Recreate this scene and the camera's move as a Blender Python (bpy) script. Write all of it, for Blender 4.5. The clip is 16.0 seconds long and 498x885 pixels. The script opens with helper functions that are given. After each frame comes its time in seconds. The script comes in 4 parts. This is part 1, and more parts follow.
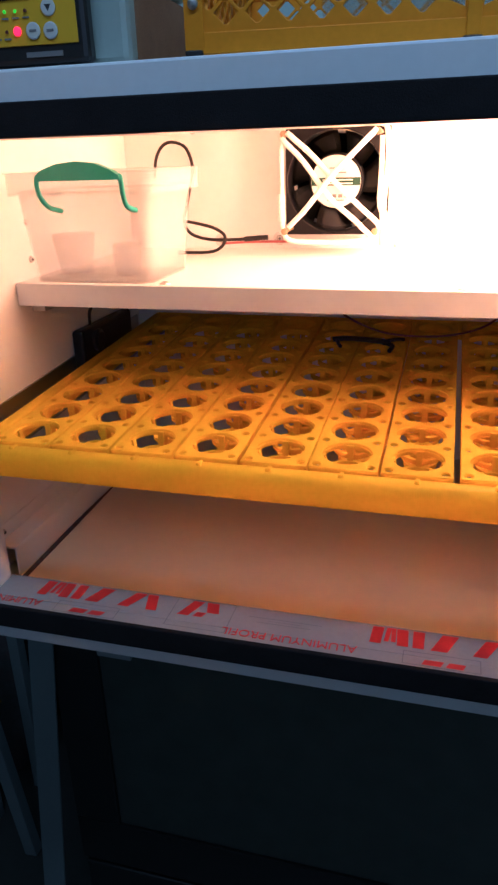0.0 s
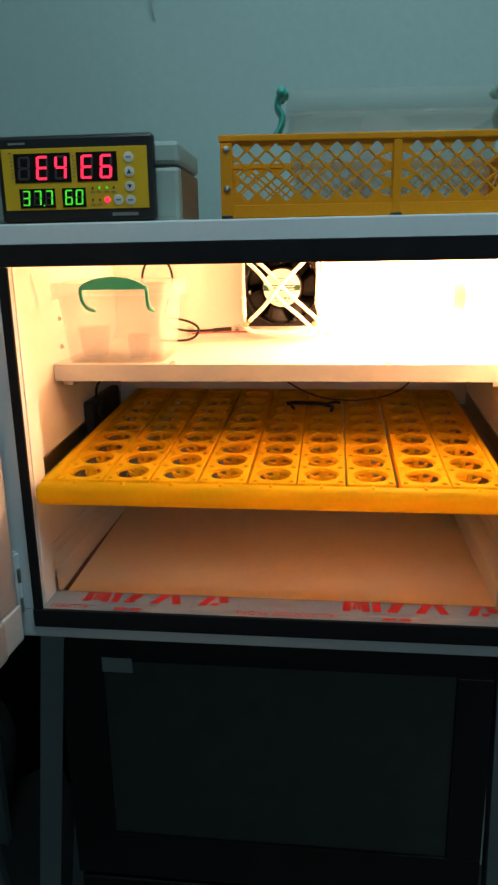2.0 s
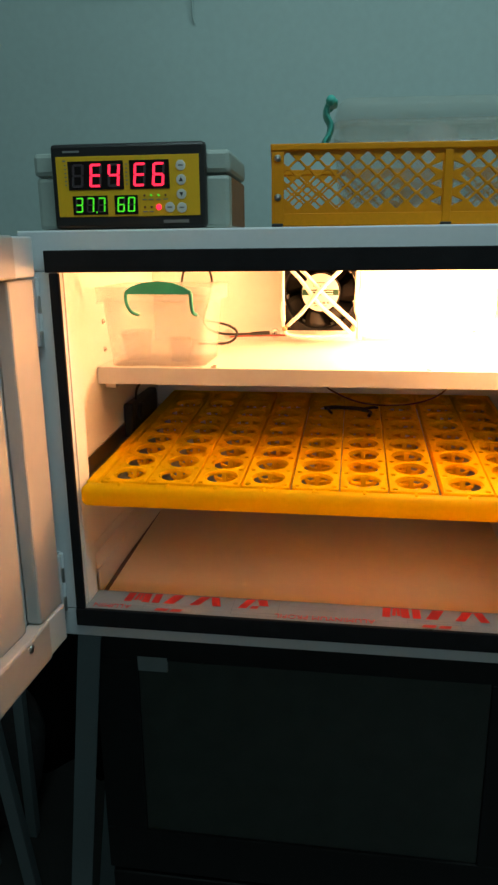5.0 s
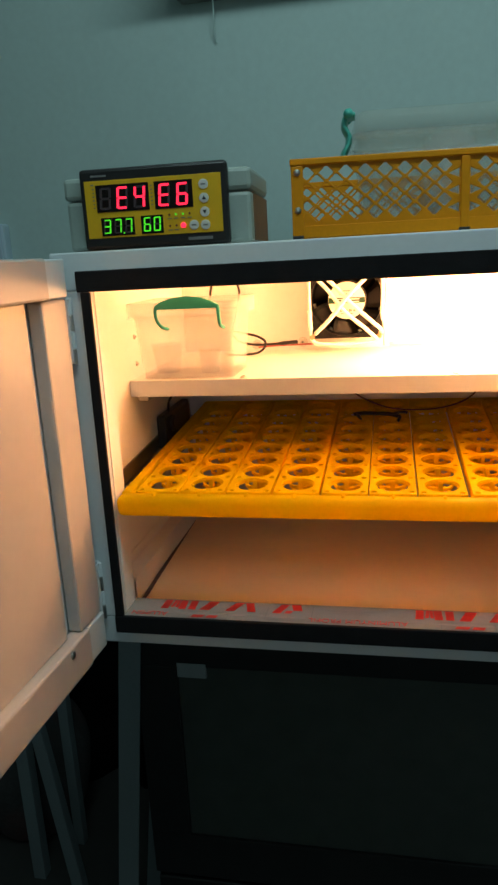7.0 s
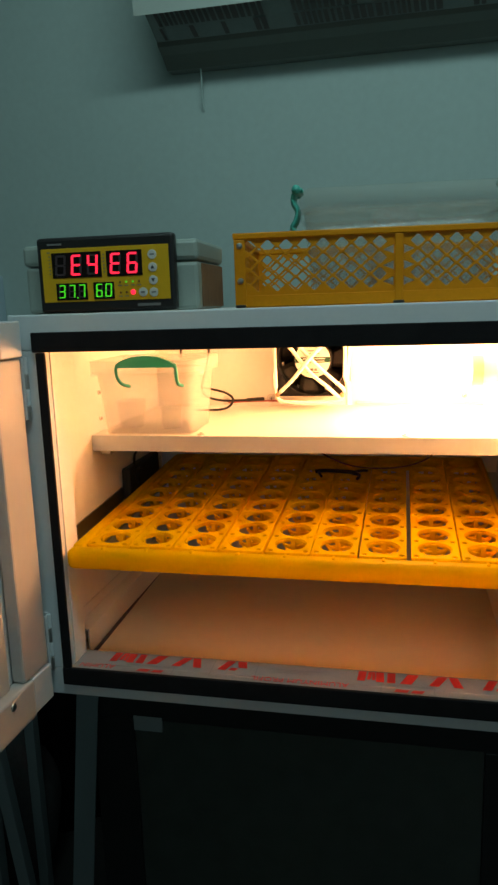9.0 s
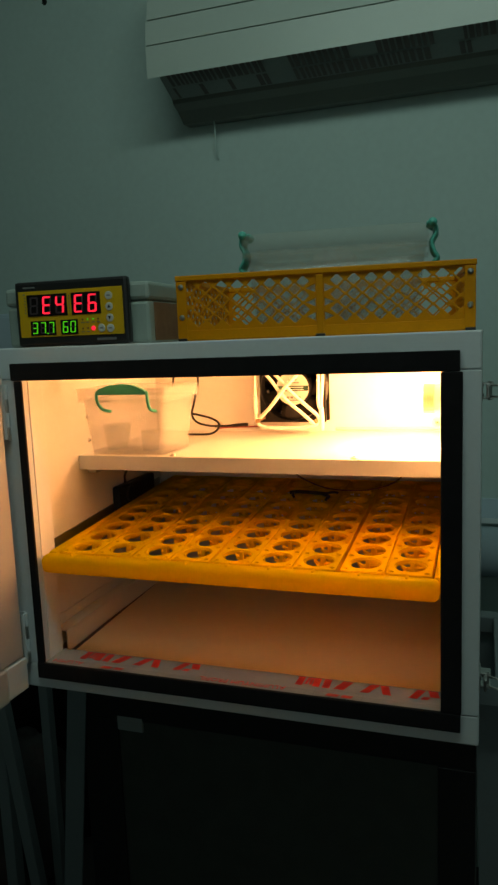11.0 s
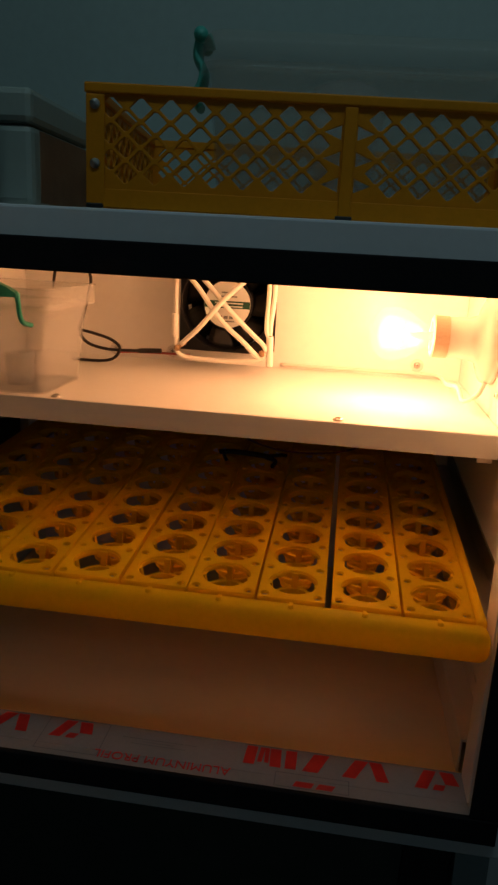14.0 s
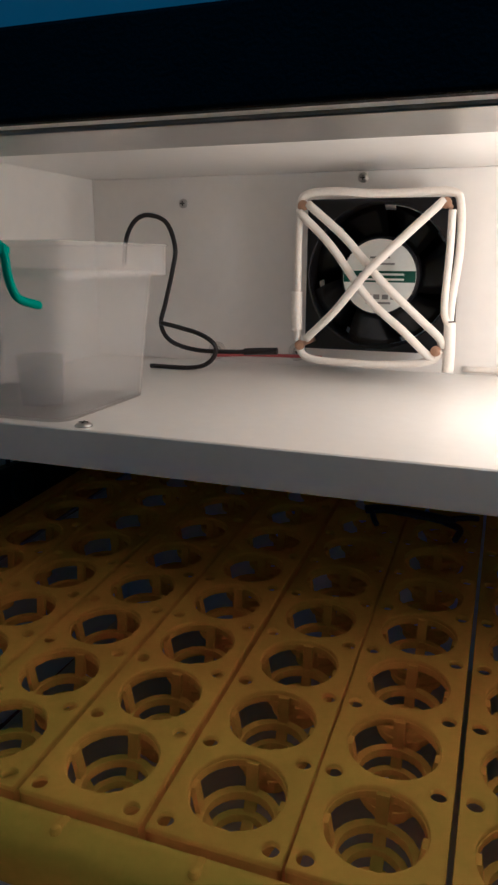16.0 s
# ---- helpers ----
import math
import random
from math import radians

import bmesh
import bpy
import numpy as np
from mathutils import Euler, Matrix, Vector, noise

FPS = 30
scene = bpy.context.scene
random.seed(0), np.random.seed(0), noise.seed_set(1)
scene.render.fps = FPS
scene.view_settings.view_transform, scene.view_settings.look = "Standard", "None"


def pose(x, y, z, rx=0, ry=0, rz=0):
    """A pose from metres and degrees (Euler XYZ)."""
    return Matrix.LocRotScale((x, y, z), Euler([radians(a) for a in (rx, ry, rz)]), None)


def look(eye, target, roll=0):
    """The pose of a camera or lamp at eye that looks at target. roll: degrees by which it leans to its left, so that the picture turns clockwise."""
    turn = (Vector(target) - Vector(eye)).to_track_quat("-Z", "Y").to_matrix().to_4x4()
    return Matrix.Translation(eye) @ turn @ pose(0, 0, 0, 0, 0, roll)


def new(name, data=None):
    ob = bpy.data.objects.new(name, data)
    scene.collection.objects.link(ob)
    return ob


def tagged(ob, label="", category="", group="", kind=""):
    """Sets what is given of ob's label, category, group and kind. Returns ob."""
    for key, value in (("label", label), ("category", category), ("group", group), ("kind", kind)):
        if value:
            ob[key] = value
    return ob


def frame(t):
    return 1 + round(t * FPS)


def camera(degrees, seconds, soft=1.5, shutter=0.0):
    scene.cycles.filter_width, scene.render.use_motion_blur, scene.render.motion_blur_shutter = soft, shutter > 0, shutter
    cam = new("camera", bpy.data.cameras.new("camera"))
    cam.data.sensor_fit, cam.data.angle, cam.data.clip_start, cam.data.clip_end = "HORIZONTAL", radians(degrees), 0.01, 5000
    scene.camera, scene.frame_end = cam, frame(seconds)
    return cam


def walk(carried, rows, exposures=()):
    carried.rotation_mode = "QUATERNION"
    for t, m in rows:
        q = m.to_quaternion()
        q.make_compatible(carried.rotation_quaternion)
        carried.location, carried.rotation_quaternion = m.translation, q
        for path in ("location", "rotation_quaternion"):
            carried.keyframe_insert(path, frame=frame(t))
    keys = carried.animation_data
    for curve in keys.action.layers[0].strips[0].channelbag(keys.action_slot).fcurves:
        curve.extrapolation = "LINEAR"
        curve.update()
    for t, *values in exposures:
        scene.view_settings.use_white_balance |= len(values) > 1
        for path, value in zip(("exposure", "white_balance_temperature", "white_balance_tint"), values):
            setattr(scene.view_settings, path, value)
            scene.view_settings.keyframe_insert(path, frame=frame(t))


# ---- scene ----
cam = camera(38.7, 16.0, soft=2.5)
PATH = [
    (0, (0.435, -0.501, 1.361), (-0.079, 1.279, 0.608), -1.8),
    (0.5, (0.422, -0.62, 1.367), (0.107, 1.256, 0.746), -1.0),
    (1, (0.378, -0.74, 1.373), (0.1, 1.136, 0.738), -2.2),
    (1.5, (0.375, -0.774, 1.381), (0.156, 1.124, 0.789), -1.9),
    (2, (0.372, -0.775, 1.393), (0.143, 1.139, 0.862), -1.1),
    (2.5, (0.364, -0.782, 1.402), (0.129, 1.139, 0.899), -0.7),
    (3, (0.347, -0.799, 1.407), (0.084, 1.122, 0.916), 1.0),
    (3.5, (0.345, -0.794, 1.407), (0.047, 1.119, 0.903), 0.2),
    (4, (0.344, -0.774, 1.401), (0.071, 1.129, 0.85), -0.9),
    (6.5, (0.348, -0.802, 1.406), (0.02, 1.106, 0.906), -1.0),
    (7, (0.357, -0.801, 1.406), (-0.03, 1.095, 0.901), -3.1),
    (7.5, (0.356, -0.806, 1.406), (-0.038, 1.084, 0.886), -2.9),
    (8, (0.355, -0.819, 1.405), (0.0, 1.085, 0.904), -2.1),
    (8.5, (0.37, -0.836, 1.415), (0.086, 1.085, 0.939), -1.5),
    (9, (0.442, -0.803, 1.427), (0.02, 1.114, 1.042), -1.9),
    (9.5, (0.525, -0.796, 1.42), (-0.002, 1.096, 1.044), -2.1),
    (12, (0.638, -0.876, 1.426), (-0.004, 1.002, 1.176), -2.2),
    (12.5, (0.631, -0.867, 1.424), (0.023, 1.021, 1.164), -1.2),
    (13, (0.622, -0.823, 1.426), (0.067, 1.073, 1.109), -0.2),
    (13.5, (0.573, -0.693, 1.409), (0.095, 1.197, 0.959), 0.9),
    (14, (0.445, -0.511, 1.4), (0.207, 1.403, 0.873), 3.2),
    (14.5, (0.42, -0.384, 1.381), (0.359, 1.551, 0.88), 3.6),
    (15, (0.492, -0.252, 1.358), (0.413, 1.688, 0.88), 2.1),
    (15.5, (0.489, -0.18, 1.338), (0.213, 1.736, 0.835), 1.5),
    (16, (0.392, -0.184, 1.341), (-0.257, 1.639, 0.837), 0.3),
]
EXPOSURES = [
    (0.0, 0.15, 5000, 34), (0.5, 0.25, 5100, 33), (1.0, 0.3, 5400, 25), (1.5, 0.38, 5800, 19), (2.5, 0.25, 6500, 14), (4.2, 0.25, 6600, 14),
    (8.0, 0.25, 6700, 14), (9.0, -0.05, 6800, 11), (9.5, -0.25, 7200, 11), (12.0, -0.6, 7800, 9), (12.5, -0.65, 8000, 9), (13.0, -1.4, 8800, 13),
    (13.5, -1.65, 8100, 16), (14.0, -2.1, 6400, 17), (14.5, -3.45, 4000, 2), (15.0, -4.15, 3200, -14), (15.5, -3.95, 3050, -20),
    (16.0, -2.4, 3150, -9)]
walk(cam, [(t, look(eye, target, roll)) for t, eye, target, roll in PATH], EXPOSURES)

# ---- light ----
world = bpy.data.worlds.new("world")
scene.world = world
world.use_nodes = True
world.node_tree.nodes["Background"].inputs[0].default_value = (0.5, 0.75, 0.8, 1)
world.node_tree.nodes["Background"].inputs[1].default_value = 0.045


def lamp(name, kind, m, watts, colour, **more):
    data = bpy.data.lights.new(name, kind)
    data.energy, data.color = watts, colour
    if "size" in more:
        data.shape, data.size, data.size_y = "RECTANGLE", more["size"], more["size_y"]
    if "radius" in more:
        data.shadow_soft_size = more["radius"]
    ob = new(name, data)
    ob.matrix_world = m
    return ob


# a cool tube on the ceiling
lamp("tube_light", "AREA", look((0.55, -0.45, 2.45), (0.35, 0.4, 1.5)), 7.1, (0.65, 0.98, 1.0), size=1.2, size_y=0.08)
# weak unseen fill from across the room, added to lighten the front faces
lamp("fill_light", "AREA", look((0.9, -2.6, 1.9), (0.2, 0.2, 1.3)), 2.8, (0.62, 0.90, 1.0), size=1.1, size_y=1.1)
BULB = Vector((0.503, 0.283, 1.319))
lamp("bulb_light", "POINT", pose(*BULB), 6.4, (1.0, 0.40, 0.13), radius=0.026)


# ---- materials ----
def material(name, colour, rough=0.5, metal=0.0, grain=0.06, scale=40.0, bump=0.03, stain=0.0, stain_colour=None,
             spec=0.5, transmission=0.0, alpha=1.0, ior=1.45, emit=0.0, subsurface=0.0, glow_through=0.0, stretch=None, per_piece=0.0):
    mat = bpy.data.materials.new(name)
    mat.use_nodes = True
    t = mat.node_tree
    n, link = t.nodes, t.links
    b = n["Principled BSDF"]
    b.inputs["Roughness"].default_value = rough
    b.inputs["Metallic"].default_value = metal
    b.inputs["Specular IOR Level"].default_value = spec
    b.inputs["Transmission Weight"].default_value = transmission
    b.inputs["Alpha"].default_value = alpha
    b.inputs["IOR"].default_value = ior
    if subsurface:
        b.inputs["Subsurface Weight"].default_value = subsurface
        b.inputs["Subsurface Radius"].default_value = (0.006, 0.003, 0.0008)
    co = n.new("ShaderNodeTexCoord")
    src = co.outputs["Object"]
    if stretch:
        mp = n.new("ShaderNodeMapping")
        mp.inputs["Scale"].default_value = stretch
        link.new(src, mp.inputs["Vector"])
        src = mp.outputs["Vector"]
    fine = n.new("ShaderNodeTexNoise")
    fine.inputs["Scale"].default_value = scale * 8
    fine.inputs["Detail"].default_value = 4
    link.new(src, fine.inputs["Vector"])
    wide = n.new("ShaderNodeTexNoise")
    wide.inputs["Scale"].default_value = scale * 0.35
    wide.inputs["Detail"].default_value = 5
    link.new(src, wide.inputs["Vector"])
    add = n.new("ShaderNodeMath")
    add.operation = "ADD"
    link.new(fine.outputs["Fac"], add.inputs[0])
    link.new(wide.outputs["Fac"], add.inputs[1])
    ramp = n.new("ShaderNodeMapRange")
    ramp.inputs["From Min"].default_value, ramp.inputs["From Max"].default_value = 0.6, 1.4
    ramp.inputs["To Min"].default_value, ramp.inputs["To Max"].default_value = 1 - grain, 1 + grain
    link.new(add.outputs[0], ramp.inputs["Value"])
    mul = n.new("ShaderNodeVectorMath")
    mul.operation = "SCALE"
    mul.inputs[0].default_value = colour[:3]
    link.new(ramp.outputs["Result"], mul.inputs["Scale"])
    out = mul.outputs["Vector"]
    if per_piece:
        info = n.new("ShaderNodeObjectInfo")
        r2 = n.new("ShaderNodeMapRange")
        r2.inputs["To Min"].default_value, r2.inputs["To Max"].default_value = 1 - per_piece, 1 + per_piece
        link.new(info.outputs["Random"], r2.inputs["Value"])
        m2 = n.new("ShaderNodeVectorMath")
        m2.operation = "SCALE"
        link.new(out, m2.inputs[0])
        link.new(r2.outputs["Result"], m2.inputs["Scale"])
        out = m2.outputs["Vector"]
    if stain:
        big = n.new("ShaderNodeTexNoise")
        big.inputs["Scale"].default_value = scale * 0.12
        big.inputs["Detail"].default_value = 8
        big.inputs["Roughness"].default_value = 0.65
        link.new(src, big.inputs["Vector"])
        sr = n.new("ShaderNodeMapRange")
        sr.inputs["From Min"].default_value, sr.inputs["From Max"].default_value = 0.5, 0.75
        sr.inputs["To Max"].default_value = stain
        link.new(big.outputs["Fac"], sr.inputs["Value"])
        mix = n.new("ShaderNodeMix")
        mix.data_type = "RGBA"
        link.new(sr.outputs["Result"], mix.inputs["Factor"])
        link.new(out, mix.inputs[6])
        mix.inputs[7].default_value = (*(stain_colour or tuple(c * 0.5 for c in colour[:3])), 1)
        out = mix.outputs[2]
        rr = n.new("ShaderNodeMapRange")
        rr.inputs["To Min"].default_value, rr.inputs["To Max"].default_value = rough, min(1, rough + 0.25)
        link.new(sr.outputs["Result"], rr.inputs["Value"])
        link.new(rr.outputs["Result"], b.inputs["Roughness"])
    link.new(out, b.inputs["Base Color"])
    if bump:
        bp = n.new("ShaderNodeBump")
        bp.inputs["Strength"].default_value = bump
        bp.inputs["Distance"].default_value = 0.002
        link.new(add.outputs[0], bp.inputs["Height"])
        link.new(bp.outputs["Normal"], b.inputs["Normal"])
    if glow_through:
        thin = n.new("ShaderNodeBsdfTranslucent")
        link.new(out, thin.inputs["Color"])
        blend = n.new("ShaderNodeMixShader")
        blend.inputs[0].default_value = glow_through
        link.new(b.outputs[0], blend.inputs[1])
        link.new(thin.outputs[0], blend.inputs[2])
        link.new(blend.outputs[0], n["Material Output"].inputs["Surface"])
    if emit:
        b.inputs["Emission Color"].default_value = (*colour[:3], 1)
        b.inputs["Emission Strength"].default_value = emit
    return mat


WALL = material("wall_paint", (0.48, 0.61, 0.585), 0.75, grain=0.05, scale=8, bump=0.12, stain=0.12, stain_colour=(0.36, 0.45, 0.44))
CEILING = material("ceiling_paint", (0.75, 0.76, 0.74), 0.85, scale=6, bump=0.1)
FLOOR = material("floor_tile", (0.06, 0.058, 0.055), 0.4, grain=0.1, scale=10, stain=0.3)
PANEL = material("white_panel", (0.92, 0.905, 0.87), 0.3, grain=0.025, scale=12, bump=0.02, stain=0.10, stain_colour=(0.60, 0.52, 0.40))
FRAME = material("white_profile", (0.72, 0.76, 0.78), 0.3, grain=0.03, scale=20, bump=0.02, stain=0.10, stain_colour=(0.5, 0.5, 0.48))
BASE = material("base_panel", (0.93, 0.79, 0.53), 0.32, grain=0.03, scale=10, bump=0.02, stain=0.14, stain_colour=(0.62, 0.5, 0.36))
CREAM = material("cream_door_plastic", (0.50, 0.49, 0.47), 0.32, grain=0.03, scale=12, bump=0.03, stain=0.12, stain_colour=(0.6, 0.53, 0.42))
FOAM = material("black_foam_tape", (0.012, 0.011, 0.012), 0.8, grain=0.3, scale=120, bump=0.25, spec=0.2)
YELLOW = material("yellow_plastic", (0.93, 0.69, 0.005), 0.42, spec=0.08, glow_through=0.67, grain=0.05, scale=30, bump=0.03, stain=0.15, stain_colour=(0.84, 0.55, 0.006), per_piece=0.05)
CRATE = material("orange_plastic", (0.74, 0.265, 0.004), 0.5, spec=0.22, grain=0.08, scale=30, bump=0.05, stain=0.3, stain_colour=(0.36, 0.17, 0.015), per_piece=0.04)
BLACK = material("black_plastic", (0.020, 0.020, 0.020), 0.35, grain=0.15, scale=60, bump=0.04)
FANBLACK = material("fan_housing_plastic", (0.007, 0.007, 0.008), 0.42, grain=0.2, scale=60, bump=0.04, spec=0.3)
BLADE = material("fan_blade_plastic", (0.010, 0.010, 0.010), 0.5, grain=0.3, scale=40, stain=0.3, stain_colour=(0.05, 0.048, 0.045))
CORD = material("white_cord", (0.80, 0.77, 0.70), 0.45, grain=0.06, scale=60, stain=0.2, stain_colour=(0.6, 0.52, 0.42))
WIRE = material("black_wire", (0.02, 0.016, 0.015), 0.4, grain=0.2, scale=80)
BROWNWIRE = material("brown_wire", (0.14, 0.04, 0.025), 0.45, scale=80)
REDWIRE = material("red_wire", (0.45, 0.10, 0.09), 0.45, scale=80)
STEEL = material("steel", (0.6, 0.59, 0.57), 0.3, metal=1.0, grain=0.1, scale=90, stain=0.2)
BRASS = material("rusty_brass", (0.38, 0.25, 0.14), 0.5, metal=0.6, grain=0.2, scale=90, stain=0.5, stain_colour=(0.2, 0.09, 0.04))
ALU = material("bare_aluminium", (0.48, 0.48, 0.47), 0.30, metal=1.0, grain=0.05, scale=30, bump=0.01)
FILM = material("printed_film", (0.32, 0.31, 0.30), 0.25, grain=0.06, scale=30, bump=0.05, stain=0.15)
# Film greyed down: shade below the wall unit is put into its colour.
DARKFILM = material("shade_toned_film", (0.22, 0.25, 0.24), 0.4, grain=0.12, scale=20, bump=0.05, stain=0.3)
RED = material("red_ink", (0.62, 0.035, 0.03), 0.3, grain=0.12, scale=60, bump=0)
DARKRED = material("dark_red_ink", (0.13, 0.032, 0.026), 0.35, grain=0.2, scale=60, bump=0)
GREY_INK = material("grey_ink", (0.16, 0.16, 0.17), 0.35, grain=0.1, scale=60, bump=0)
PORCELAIN = material("white_porcelain", (0.80, 0.80, 0.76), 0.18, grain=0.02, scale=20)
RING = material("tan_ceramic", (0.56, 0.42, 0.30), 0.5, grain=0.08, scale=60)
TEAL = material("teal_plastic", (0.02, 0.33, 0.26), 0.35, grain=0.05, scale=40)
MINT = material("mint_plastic", (0.06, 0.42, 0.34), 0.35, grain=0.08, scale=40)
ENCLOSURE = material("grey_enclosure", (0.33, 0.40, 0.36), 0.4, grain=0.05, scale=30, bump=0.05, stain=0.15)
BROWNLABEL = material("brown_label", (0.24, 0.13, 0.07), 0.5, grain=0.35, scale=90, bump=0.1, stain=0.5, stain_colour=(0.42, 0.30, 0.20))
YPANEL = material("yellow_overlay", (0.72, 0.42, 0.015), 0.4, grain=0.03, scale=30, bump=0)
DISPLAY = material("display_window", (0.012, 0.008, 0.008), 0.15, grain=0.1, scale=60, bump=0)
UNLIT = material("unlit_segment", (0.06, 0.045, 0.05), 0.4, bump=0)
BUTTON = material("button_white", (0.62, 0.63, 0.58), 0.4, grain=0.03, bump=0)
INK = material("black_ink", (0.03, 0.03, 0.03), 0.5, bump=0)
GREYPRINT = material("grey_print", (0.20, 0.20, 0.20), 0.5, bump=0)
LED_RED = material("lit_red_segment", (1.0, 0.022, 0.06), 0.4, bump=0, emit=1.5)
LED_GREEN = material("lit_green_segment", (0.07, 0.8, 0.03), 0.4, bump=0, emit=0.5)
CLEAR = material("clear_plastic", (0.92, 0.90, 0.87), 0.22, transmission=0.0, alpha=0.24, grain=0.03, scale=20, bump=0.05, stain=0.2, stain_colour=(0.9, 0.88, 0.86))
CLEAR2 = material("cloudy_plastic", (0.44, 0.46, 0.38), 0.12, alpha=0.20, grain=0.04, scale=20, bump=0.05)
def bulb_glass():
    mat = bpy.data.materials.new("hazy_bulb_glass")
    mat.use_nodes = True
    n, link = mat.node_tree.nodes, mat.node_tree.links
    n.remove(n["Principled BSDF"])
    clear, haze, gloss = n.new("ShaderNodeBsdfTransparent"), n.new("ShaderNodeBsdfTranslucent"), n.new("ShaderNodeBsdfGlossy")
    haze.inputs["Color"].default_value = (0.95, 0.95, 0.95, 1)
    gloss.inputs["Roughness"].default_value = 0.05
    a, b = n.new("ShaderNodeMixShader"), n.new("ShaderNodeMixShader")
    a.inputs[0].default_value, b.inputs[0].default_value = 0.025, 0.06
    link.new(clear.outputs[0], a.inputs[1])
    link.new(haze.outputs[0], a.inputs[2])
    link.new(a.outputs[0], b.inputs[1])
    link.new(gloss.outputs[0], b.inputs[2])
    link.new(b.outputs[0], n["Material Output"].inputs["Surface"])
    return mat


HAZY = bulb_glass()
GLASS = material("bulb_glass", (1, 1, 1), 0.02, transmission=1.0, ior=1.08, grain=0, bump=0)
FILAMENT = material("filament", (1.0, 0.72, 0.42), 0.5, grain=0, bump=0, emit=300.0)
# Lifted base and pale mottling put reflections into the colour, along with dust.
TINTED = material("tinted_glass", (0.066, 0.076, 0.066), 0.12, grain=0.15, scale=3, bump=0.01, stain=0.5, stain_colour=(0.17, 0.19, 0.16))
STICKER = material("pale_sticker", (0.30, 0.33, 0.33), 0.5, grain=0.08, scale=50)
LEG = material("painted_leg", (0.20, 0.24, 0.25), 0.4, grain=0.06, scale=20, stain=0.25, stain_colour=(0.25, 0.27, 0.27))
DIMPRINT = material("dim_print", (0.10, 0.075, 0.07), 0.4, grain=0.2, scale=60, bump=0)
# Darker copy of the wall unit's plastic, with the underside shade in its colour.
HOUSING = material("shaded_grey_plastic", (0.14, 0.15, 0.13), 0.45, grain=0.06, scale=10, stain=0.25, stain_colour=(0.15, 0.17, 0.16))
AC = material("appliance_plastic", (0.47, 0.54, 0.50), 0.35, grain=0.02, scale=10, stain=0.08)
SOCKET = material("pale_blue_plastic", (0.50, 0.62, 0.70), 0.4, grain=0.04)
LABEL = material("fan_label", (0.70, 0.71, 0.68), 0.35, metal=0.2, grain=0.04, scale=50)
LABELG = material("fan_label_green", (0.012, 0.06, 0.035), 0.4, grain=0.1, scale=50)


# ---- mesh helpers ----
def mesh_object(name, bm, mat, parent=None, label="", smooth=False):
    me = bpy.data.meshes.new(name)
    bm.to_mesh(me)
    bm.free()
    me.materials.append(mat)
    if smooth:
        for p in me.polygons:
            p.use_smooth = True
    ob = new(name, me)
    if parent is not None:
        ob.parent = parent
    if label:
        ob["label"] = label
    return ob


def part(name, bm, mat, parent, label="", smooth=False):
    return mesh_object(name, bm, mat, parent, label, smooth)


def thing(name, m, label, category, group="", kind=""):
    ob = new(name)
    ob.empty_display_size = 0.02
    ob.matrix_world = m
    return tagged(ob, label, category, group, kind)


def add_box(bm, lo, hi, bevel=0.0, m=None, segments=2):
    size = [hi[i] - lo[i] for i in range(3)]
    mid = [(hi[i] + lo[i]) / 2 for i in range(3)]
    r = bmesh.ops.create_cube(bm, size=1, matrix=Matrix.Translation(mid) @ Matrix.Diagonal((*size, 1)))
    verts = r["verts"]
    if bevel:
        edges = list({e for v in verts for e in v.link_edges})
        out = bmesh.ops.bevel(bm, geom=edges, offset=bevel, segments=segments, affect="EDGES", profile=0.5)
        verts = out["verts"]
    if m is not None:
        seen = {v for v in verts}
        bmesh.ops.transform(bm, matrix=m, verts=list(seen))
    return verts


def box(lo, hi, bevel=0.0, m=None):
    bm = bmesh.new()
    add_box(bm, lo, hi, bevel, m)
    return bm


def lathe(bm, profile, m=None, steps=28, close=False):
    """Turns (radius, height) pairs round z."""
    rings = []
    for r, h in profile:
        rings.append([bm.verts.new((r * math.cos(2 * math.pi * i / steps), r * math.sin(2 * math.pi * i / steps), h)) for i in range(steps)])
    pairs = list(zip(rings, rings[1:])) + ([(rings[-1], rings[0])] if close else [])
    for a, b in pairs:
        for i in range(steps):
            j = (i + 1) % steps
            bm.faces.new((a[i], a[j], b[j], b[i]))
    if not close:
        if profile[0][0] > 1e-6:
            bm.faces.new(rings[0][::-1])
        if profile[-1][0] > 1e-6:
            bm.faces.new(rings[-1])
    if m is not None:
        bmesh.ops.transform(bm, matrix=m, verts=[v for ring in rings for v in ring])
    return bm


def smooth_path(points, n=8):
    """A Catmull-Rom line through the points."""
    p = [Vector(q) for q in points]
    p = [2 * p[0] - p[1]] + p + [2 * p[-1] - p[-2]]
    out = []
    for i in range(1, len(p) - 2):
        for k in range(n):
            t = k / n
            a, b, c, d = p[i - 1], p[i], p[i + 1], p[i + 2]
            out.append(0.5 * (2 * b + (c - a) * t + (2 * a - 5 * b + 4 * c - d) * t * t + (3 * b - a - 3 * c + d) * t ** 3))
    out.append(p[-2])
    return out


